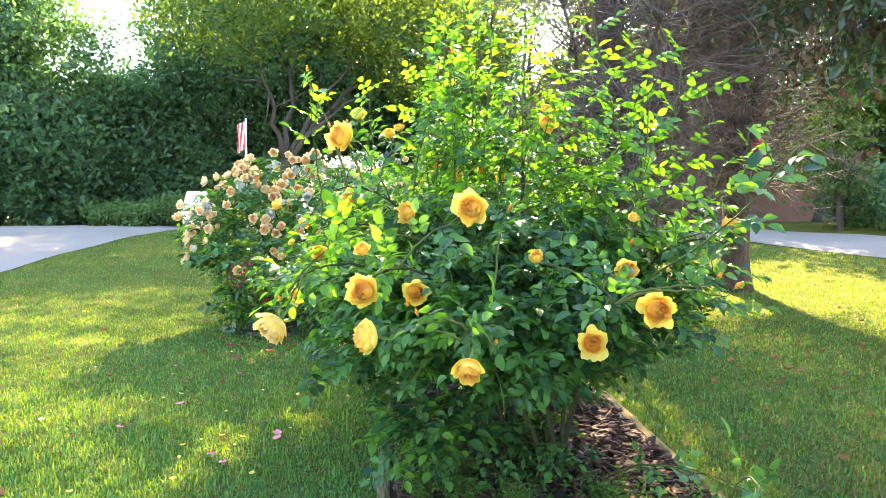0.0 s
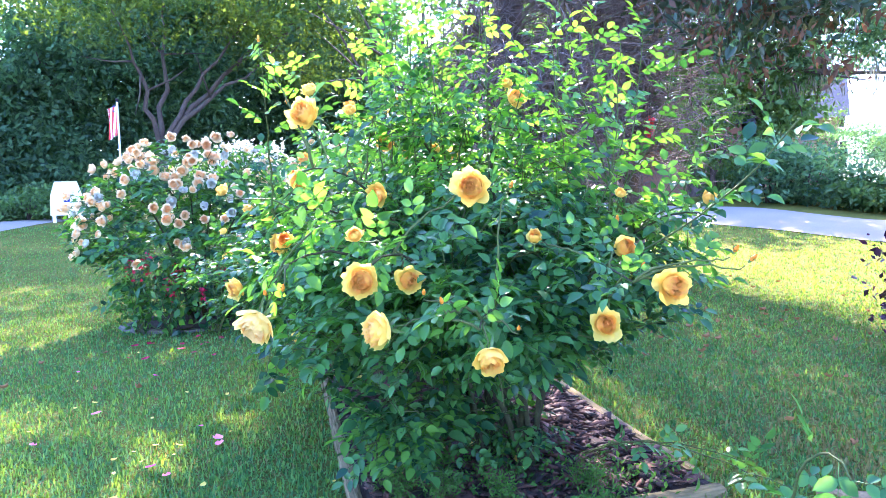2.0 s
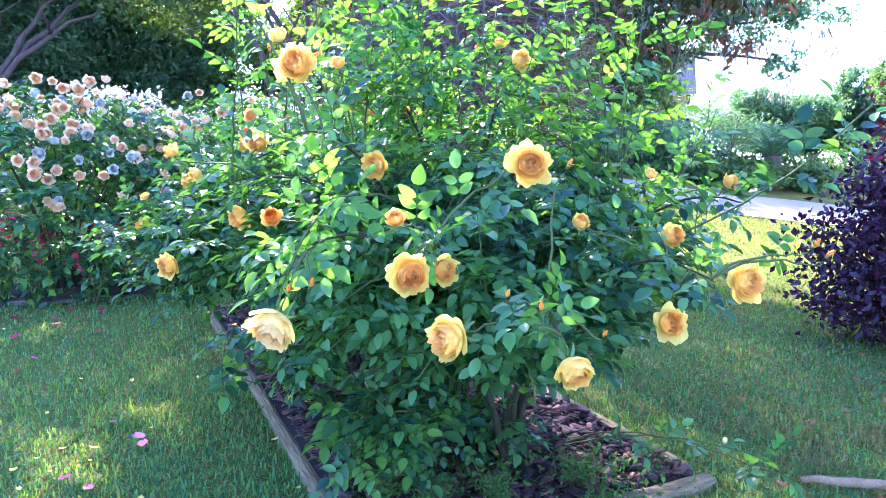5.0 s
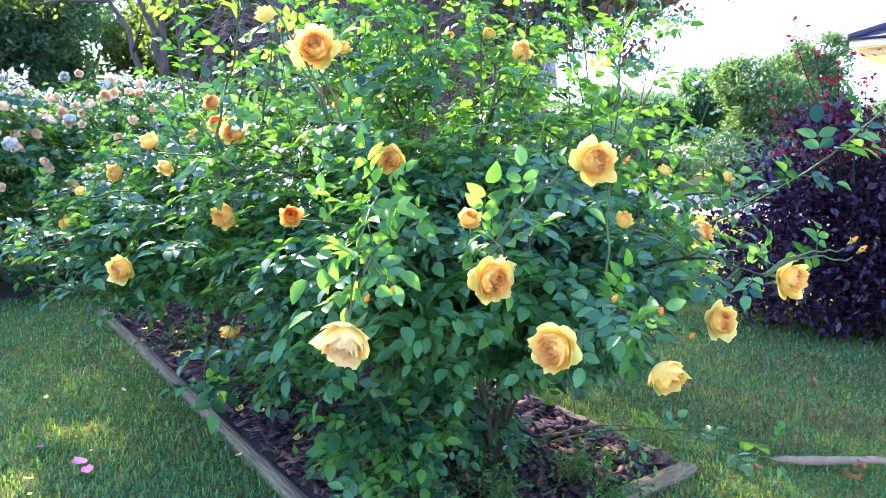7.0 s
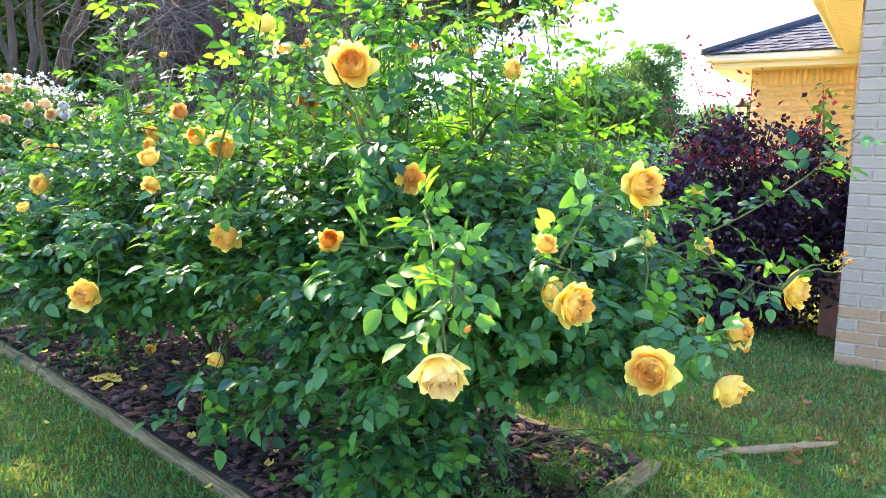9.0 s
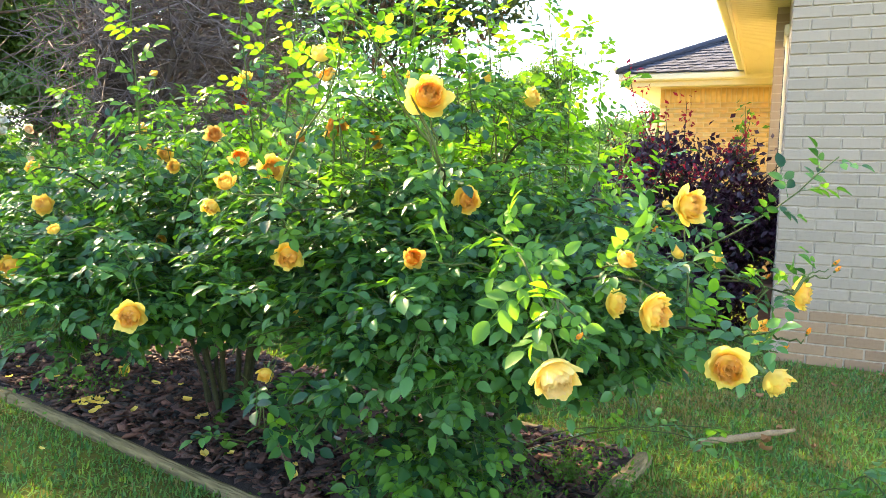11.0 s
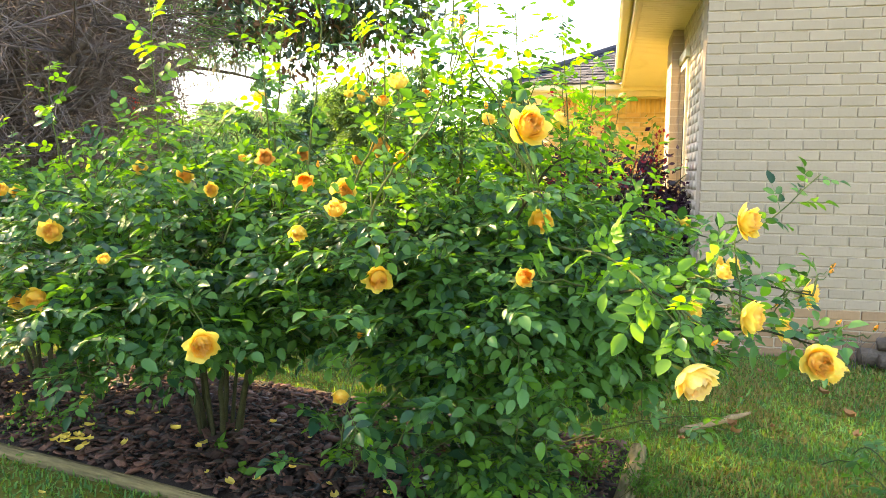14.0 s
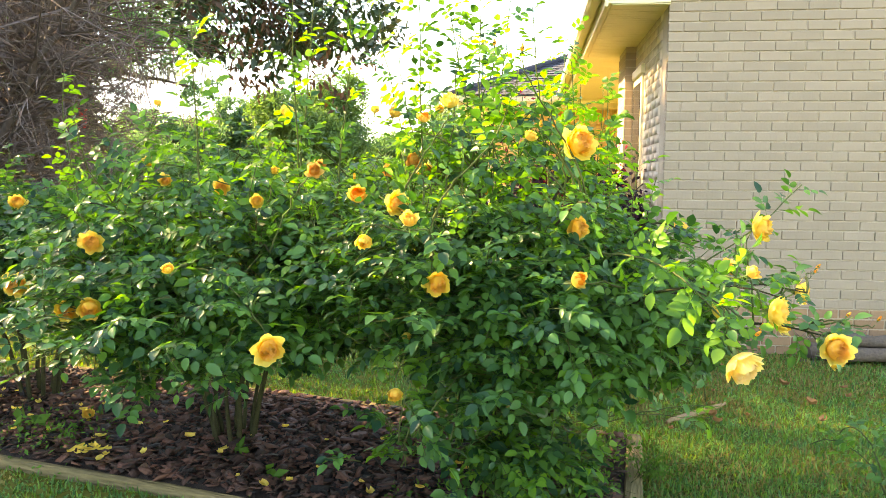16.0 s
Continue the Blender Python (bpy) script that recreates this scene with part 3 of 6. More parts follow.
def bud_meshes(seed, mat):
    """A pointed bud about 1 long, wrapped petals over a green calyx."""
    rg = random.Random(seed)
    o = [petal((0.10, 0.0), 0.90 * rg.uniform(.9, 1.05), 48, 122, 0.26, 2 * math.pi * q / 5, rg, 0.0, 0.01, 6, 5, 0.5) for q in range(5)]
    o += [petal((0.05, 0.02), 0.98, 62, 104, 0.20, 2 * math.pi * (q + .5) / 4, rg, 0.0, 0.01, 6, 5, 0.6) for q in range(4)]
    c = [moved(leaflet(0.75, 0.26, 0.3, 0.2), 2 * math.pi * q / 5, 0.05, 0, 0, -1.05) for q in range(5)]
    c.append(tube([(0, 0, -0.3), (0, 0, -0.15), (0, 0, 0.02), (0, 0, 0.1)], [0.06, 0.15, 0.17, 0.1], 7))
    return (tri_mesh("rosebud", *joined(o), mat, True), None, tri_mesh("calyx", *joined(c), M_SEPAL, True), None)


ROSES = {
    "open": [rose_meshes(s, 1.0, M_PETAL_OUT, M_PETAL_IN, heart=M_HEART) for s in (1, 2, 3, 21, 31, 32)],
    "cup": [rose_meshes(s, 0.72, M_PETAL_OUT, M_PETAL_IN, heart=M_HEART) for s in (4, 5, 22, 33)],
    "pale": [rose_meshes(s, 0.9, M_PALE_OUT, M_PALE_IN) for s in (41,)],
    "gold": [rose_meshes(6, 0.7, M_PETAL_IN, M_PETAL_ORANGE), rose_meshes(7, 0.78, M_PETAL_OUT, M_PETAL_IN), rose_meshes(17, 0.7, M_PETAL_IN, M_PETAL_IN)],
    "spent": [rose_meshes(s, 1.12, M_PETAL_SPENT, M_PETAL_SPENT) for s in (8, 18)],
    "bud": [bud_meshes(s, M_PETAL_ORANGE) for s in (9, 10)],
    "peach": [rose_meshes(s, 0.92, M_PEACH_OUT, M_PEACH_IN, True) for s in (11, 12, 13)],
    "white": [rose_meshes(s, 1.0, M_WHITE_PETAL, M_WHITE_PETAL, True) for s in (14,)],
}
ROSE_WORDS = {"open": "open yellow rose with apricot heart", "cup": "cupped pale yellow rose", "pale": "large pale cream rose with blush heart", "gold": "deep golden half-open rose", "spent": "spent brown-edged yellow rose", "bud": "small orange rosebud", "peach": "peach-pink cupped rose", "white": "white rose"}


def flower(parent, kind, pos, face, diameter):
    """A rose at a place, its face turned to a direction, as a part of its bush."""
    outer, inner, calyx, heart = rnd.choice(ROSES[kind])
    f = Vector(face).normalized()
    m = Matrix.Translation(Vector(pos)) @ f.to_track_quat("Z", "Y").to_matrix().to_4x4() @ Matrix.Rotation(rnd.uniform(0, 6.28), 4, "Z") @ Matrix.Diagonal((diameter, diameter, diameter, 1)) @ Matrix.Translation((0, 0, -0.30))
    ob = new("rosebud" if kind == "bud" else "rose", outer)
    ob.parent = parent
    ob.matrix_parent_inverse = parent.matrix_basis.inverted()
    ob.matrix_basis = m
    tagged(ob, ROSE_WORDS[kind])
    for nm, me in (("inner_petals", inner), ("calyx", calyx), ("heart", heart)):
        if me:
            c = new(nm, me)
            c.parent = ob
    return ob


class Bush:
    """A rose bush grown from canes: canes, stems and leaf sprays gathered, then made into parts."""

    def __init__(self, name, label, base, group=""):
        self.ob = thing(name, label, "rose bush", group, at=(base[0], base[1], 0.0))
        bpy.context.view_layer.update()
        self.base = np.array([base[0], base[1], 0.02])
        self.old, self.green, self.leaf_p, self.leaf_f, self.leaf_u, self.leaf_s, self.young = [], [], [], [], [], [], []
        self.nodes = []

    def cane(self, a, b, c, d, r0, r1, old=True, leafy=0.45, spacing=0.04, size=1.0, young=0.0, n=14, bare=0.0):
        pts = bezier(a, b, c, d, n)
        pts[1:-1] += rng.normal(size=(n - 2, 3)) * 0.0025
        (self.old if old else self.green).append(tube(pts, np.linspace(r0, r1, n), 6 if old else 5))
        self.nodes.append(pts)
        seg = np.linalg.norm(np.diff(pts, axis=0), axis=1)
        total = seg.sum()
        s = total * leafy
        k = 0
        phase = rng.uniform(0, 6)
        cum = np.concatenate([[0], np.cumsum(seg)])
        while s < total - bare:
            p = np.array([np.interp(s, cum, pts[:, i]) for i in range(3)])
            i = min(np.searchsorted(cum, s), n - 1)
            t = unit(pts[i] - pts[i - 1])
            side = unit(np.cross(t, [0.1, 0.2, 1.0]))
            other = np.cross(t, side)
            a1 = phase + k * 2.4
            out = side * math.cos(a1) + other * math.sin(a1)
            fw = out * 0.9 + t * 0.5 + np.array([0, 0, rng.uniform(-.25, .25)])
            self.leaf(p, fw, size * rng.uniform(.75, 1.15), young)
            s += spacing * rng.uniform(.7, 1.4)
            k += 1
        return pts

    def leaf(self, p, fw, size=1.0, young=0.0):
        self.leaf_p.append(p)
        self.leaf_f.append(fw)
        o = p[:2] - self.base[:2]
        o = o / max(np.hypot(*o), 0.2) * rng.uniform(0.0, 0.85)
        self.leaf_u.append(np.array([o[0] + rng.normal() * 0.42, o[1] + rng.normal() * 0.42, 1.0]))
        self.leaf_s.append(size)
        self.young.append(rng.random() < young)

    def fill(self, centre, radii, count, shell=0.62, size=1.0, young=0.0, floor=0.1):
        """Twigs with three to five leaves, spread through the outer part of an egg-shaped body."""
        c, r = np.array(centre, float), np.array(radii, float)
        done = 0
        while done < count:
            d = unit(rng.normal(size=3))
            q = shell + (1.06 - shell) * rng.random() ** 0.8
            q *= 1 + 0.22 * noise.noise(Vector(d * 2.3 + c))
            p = c + d * r * q
            if p[2] < floor:
                continue
            out = unit(d * np.array([1, 1, 0.5]) + rng.normal(size=3) * 0.5)
            for k in range(rng.integers(3, 6)):
                w = unit(out + rng.normal(size=3) * 0.75)
                self.leaf(p + out * (0.03 * k - 0.06) + rng.normal(size=3) * 0.008, w * np.array([1, 1, 0.3]) + np.array([0, 0, -0.10]), size * rng.uniform(.6, 1.25), young)
            e = p - out * 0.10 + np.array([0, 0, -0.03])
            self.green.append(tube([e, (e + p) / 2 + rng.normal(size=3) * 0.006, p + out * 0.09], [0.0024, 0.002, 0.001], 4))
            done += 1

    def stem_to(self, tip, face, leaves=True, droop=0.0, young=0.0):
        """A flowering stem that leaves the nearest cane below the flower."""
        tip = np.array(tip, float)
        best, cost = self.base + np.array([0, 0, 0.5]), 9
        for pts in self.nodes[: self.main]:
            d = np.linalg.norm(pts - tip, axis=1) + 0.9 * np.clip(pts[:, 2] - tip[2] + 0.12, 0, 9)
            d = d + np.where(d < 0.22, 0.3, 0)
            i = int(np.argmin(d))
            if d[i] < cost:
                best, cost = pts[i], d[i]
        gap = np.linalg.norm(tip - best)
        mid = best + (tip - best) * 0.35 + np.array([0, 0, 0.22 * gap])
        near = tip - np.array(face, float) * min(0.12, gap * 0.3) + np.array([0, 0, 0.08 * gap + droop])
        self.cane(best, mid, near, tip - np.array(face) * 0.012, 0.0036, 0.0015, False, 0.2 if leaves else 0.7, 0.052, 0.8, young, 12, 0.05)

    def finish(self, singles=100, leaves=LEAVES, leaf_mat=None, young_mat=None):
        for nm, tubes, mat in (("old_canes", self.old, M_OLD_CANE), ("green_stems", self.green, M_CANE)):
            if nm == "old_canes":
                for v, f in tubes:
                    part("cane", tri_mesh("cane", v, f, mat, True), self.ob)
            elif tubes:
                v, f = joined(tubes)
                part("stems", tri_mesh("stems", v, f, mat, True), self.ob, "thin green stems and twigs", "stuff")
        p, fw, up = np.array(self.leaf_p), np.array(self.leaf_f), np.array(self.leaf_u)
        s, y = np.array(self.leaf_s), np.array(self.young)
        mid = p + unit(fw) * (0.05 * s)[:, None]
        clear = np.ones(len(p), bool)
        for _, kind, pos, dia, face in BLOOMS:
            if kind != "bud":
                d = mid - np.array(pos) - unit(np.array(face, float)) * 0.03
                clear &= np.linalg.norm(d, axis=1) > dia * 0.5 + 0.03
        p, fw, up, s, y = p[clear], fw[clear], up[clear], s[clear], y[clear]
        ax = frames(fw, up)
        pick = rng.integers(0, len(leaves), len(p))
        order = np.argsort(np.linalg.norm(p[:, :2] - np.array([-0.9, 0.9]), axis=1) + (p[:, 2] < 0.25))
        lone = np.zeros(len(p), bool)
        lone[order[:singles]] = True
        shared = {}
        for i in np.nonzero(lone)[0]:
            key = (int(pick[i]), bool(y[i]))
            if key not in shared:
                shared[key] = tri_mesh("leaf", *leaves[key[0]], (young_mat or M_YOUNG_LEAF) if key[1] else (leaf_mat or M_ROSE_LEAF), True)
            m = np.eye(4)
            m[:3, :3] = ax[i] * s[i]
            m[:3, 3] = p[i]
            ob = new("leaf", shared[key])
            ob.parent = self.ob
            ob.matrix_parent_inverse = self.ob.matrix_basis.inverted()
            ob.matrix_basis = Matrix(m.tolist())
        for flag, nm, mat in ((False, "foliage", leaf_mat or M_ROSE_LEAF), (True, "young_foliage", young_mat or M_YOUNG_LEAF)):
            pieces = []
            for k, (tv, tf) in enumerate(leaves):
                sel = (pick == k) & (y == flag) & ~lone
                if sel.any():
                    pieces.append(scatter(tv, tf, p[sel], ax[sel], s[sel]))
            if pieces:
                v, f = joined(pieces)
                part(nm, tri_mesh(nm, v, f, mat, True), self.ob, "bright yellow-green young rose leaves" if flag else "glossy dark green rose leaves", "stuff")


def arch(b, tip, rise=0.55):
    """Control points of a cane from the ground to a tip: steep at first, then leaning out."""
    b, tip = np.array(b, float), np.array(tip, float)
    d = tip - b
    return b, b + np.array([d[0] * 0.12, d[1] * 0.12, max(d[2], 0.3) * rise]), b + np.array([d[0] * 0.62, d[1] * 0.62, d[2] * 1.02 + 0.10]), tip


YELLOW = "leafy rose bush with large yellow blooms in the mulched bed"
GROUP = "yellow rose bushes in the bed"
main = Bush("rose_bush", "wide arching rose bush with large golden yellow blooms in mulch", (-1.52, 2.68), GROUP)
second = Bush("rose_bush", YELLOW, (-2.65, 3.22), GROUP)
third = Bush("rose_bush", YELLOW, (-3.74, 4.03), GROUP)

# arching canes: tip of each
MAIN_TIPS = [(-0.62, 2.20, 0.80), (-0.78, 1.86, 0.72), (-1.02, 1.75, 0.86), (-1.25, 1.66, 0.86), (-1.52, 1.86, 1.10), (-1.95, 2.0, 0.98), (-2.1, 2.2, 1.05), (-0.72, 2.75, 0.93), (-1.0, 3.05, 0.95), (-1.5, 3.3, 0.95), (-1.95, 3.0, 1.0), (-1.3, 2.45, 1.2), (-1.75, 2.45, 1.22), (-1.1, 2.2, 1.02)]
MAIN_SHOOTS = [(-1.80, 2.70, 1.95), (-1.79, 2.45, 1.72), (-1.92, 2.54, 1.88), (-1.62, 2.42, 1.82), (-1.27, 2.91, 1.70), (-1.21, 2.62, 1.52), (-1.68, 2.41, 1.62), (-1.73, 1.87, 1.50), (-1.0, 3.0, 1.45), (-0.95, 3.15, 1.3), (-1.45, 2.95, 1.62), (-2.05, 2.75, 1.85), (-1.5, 2.62, 1.9), (-1.32, 2.6, 1.3), (-1.1, 2.85, 1.55), (-0.85, 2.9, 1.2), (-1.65, 2.75, 1.78), (-1.7, 2.55, 1.98), (-1.88, 2.62, 1.66), (-1.4, 2.75, 1.6), (-1.15, 3.05, 1.62), (-1.0, 2.75, 1.3), (-1.55, 3.05, 1.5), (-1.3, 2.75, 1.78), (-2.0, 2.45, 1.6)]
for tip in MAIN_TIPS:
    a = rnd.uniform(0, 6.28)
    b = (main.base[0] + 0.09 * math.cos(a), main.base[1] + 0.09 * math.sin(a), 0.0)
    main.cane(*arch(b, tip), rnd.uniform(0.008, 0.013), 0.0022, True, 0.5, 0.034, 0.76, 0.08, 18)
main.main = len(MAIN_TIPS)
for tip in MAIN_SHOOTS:
    a = main.nodes[rnd.randrange(main.main)][7]
    near = min((pts for pts in main.nodes[: main.main]), key=lambda q: np.min(np.linalg.norm(q - (np.array(tip) - np.array([0, 0, 0.8])), axis=1)))
    i = int(np.argmin(np.linalg.norm(near - (np.array(tip) - np.array([0, 0, 0.8])), axis=1)))
    s, t = near[i], np.array(tip)
    main.cane(s, s + np.array([0, 0, 0.25]), t - np.array([(t[0] - s[0]) * 0.2, (t[1] - s[1]) * 0.2, 0.35]), t, 0.0042, 0.0014, False, 0.25, 0.045, 0.78, 0.5, 16)
# the long cane that reaches out over the lawn, and the pale one that hangs over the front
main.cane((-1.2, 2.6, 0.72), (-0.95, 2.55, 0.80), (-0.68, 2.60, 0.86), (-0.40, 2.57, 1.17), 0.005, 0.002, False, 0.45, 0.042, 0.95, 0.15, 16)
main.cane((-1.45, 2.2, 0.92), (-1.42, 1.95, 1.0), (-1.30, 1.72, 0.98), (-1.235, 1.57, 0.76), 0.0045, 0.0022, False, 0.30, 0.030, 0.90, 1.0, 16, 0.03)
main.fill((-1.50, 2.55, 0.74), (0.60, 0.62, 0.34), 700, 0.5, 0.75, 0.03, 0.46)
main.fill((-1.52, 2.70, 0.36), (0.23, 0.25, 0.34), 87, 0.5, 0.75, 0.02, 0.05)
main.fill((-1.34, 2.28, 0.72), (0.46, 0.40, 0.22), 255, 0.4, 0.77, 0.04, 0.48)
main.fill((-1.85, 2.35, 0.86), (0.42, 0.36, 0.26), 230, 0.4, 0.77, 0.06)
main.fill((-1.15, 2.85, 0.84), (0.50, 0.40, 0.22), 42, 0.4, 0.82, 0.15, 0.5)
main.fill((-1.62, 2.60, 1.18), (0.50, 0.45, 0.28), 118, 0.3, 0.72, 0.5)
main.fill((-1.58, 2.20, 0.24), (0.24, 0.13, 0.12), 34, 0.2, 0.76, 0.3, 0.06)
main.fill((-1.62, 2.38, 0.22), (0.22, 0.18, 0.14), 23, 0.2, 0.79, 0.1, 0.06)
main.fill((-2.0, 2.22, 0.36), (0.22, 0.16, 0.10), 13, 0.2, 0.79, 0.2, 0.12)
main.fill((-2.0, 2.08, 0.46), (0.16, 0.14, 0.08), 6, 0.2, 0.91, 0.2)
main.fill((-1.55, 2.22, 0.28), (0.18, 0.12, 0.13), 8, 0.2, 1.03, 0.15, 0.05)

for bush, c, tips in ((second, (-2.62, 2.95), 11), (third, (-3.62, 3.82), 10)):
    for k in range(tips):
        a = 2 * math.pi * k / tips + rnd.uniform(-.2, .2)
        tip = (c[0] + 0.62 * math.cos(a), c[1] + 0.58 * math.sin(a), rnd.uniform(0.85, 1.15))
        b = (bush.base[0] + 0.08 * math.cos(a), bush.base[1] + 0.08 * math.sin(a), 0.0)
        bush.cane(*arch(b, tip, 0.5), rnd.uniform(0.009, 0.014), 0.0022, True, 0.55, 0.036, 0.8, 0.05, 18)
    bush.main = tips
    bush.fill((c[0], c[1], 0.80), (0.72, 0.66, 0.34), 665, 0.45, 0.79, 0.05, 0.42)
    for k in range(5):
        s = bush.nodes[rnd.randrange(tips)][10]
        t = s + np.array([rnd.uniform(-.2, .2), rnd.uniform(-.2, .2), rnd.uniform(0.4, 0.62)])
        bush.cane(s, s + np.array([0, 0, 0.2]), t - np.array([0, 0, 0.25]), t, 0.005, 0.0016, False, 0.25, 0.045, 0.9, 0.35, 12)
s = np.array([-2.68, 2.62, 0.9])
second.cane(s, s + np.array([0, 0, 0.2]), np.array([-2.68, 2.56, 1.35]), np.array([-2.69, 2.56, 1.70]), 0.005, 0.0016, False, 0.15, 0.04, 0.85, 1.0, 14)
s = np.array([-2.35, 2.85, 1.0])
second.cane(s, s + np.array([0, 0, 0.3]), np.array([-2.3, 2.8, 1.55]), np.array([-2.28, 2.78, 1.92]), 0.005, 0.0016, False, 0.2, 0.045, 0.9, 0.3, 14)
for tip in ((-2.36, 2.7, 1.84), (-2.16, 2.7, 1.88), (-3.3, 3.2, 1.60)):
    t = np.array(tip)
    s = t + np.array([rnd.uniform(-.06, .06), rnd.uniform(0, .12), -0.85])
    second.cane(s, s + np.array([0, 0, 0.3]), t - np.array([rnd.uniform(-.04, .04), 0, 0.3]), t, 0.0045, 0.0014, False, 0.15, 0.045, 0.75, 0.45, 14)
second.fill((-2.5, 2.95, 1.14), (0.55, 0.45, 0.25), 105, 0.3, 0.75, 0.5)
second.fill((-2.75, 2.45, 0.72), (0.48, 0.36, 0.22), 175, 0.3, 0.79, 0.05, 0.45)
second.fill((-2.2, 2.75, 0.8), (0.5, 0.5, 0.30), 181, 0.3, 0.79, 0.05, 0.4)

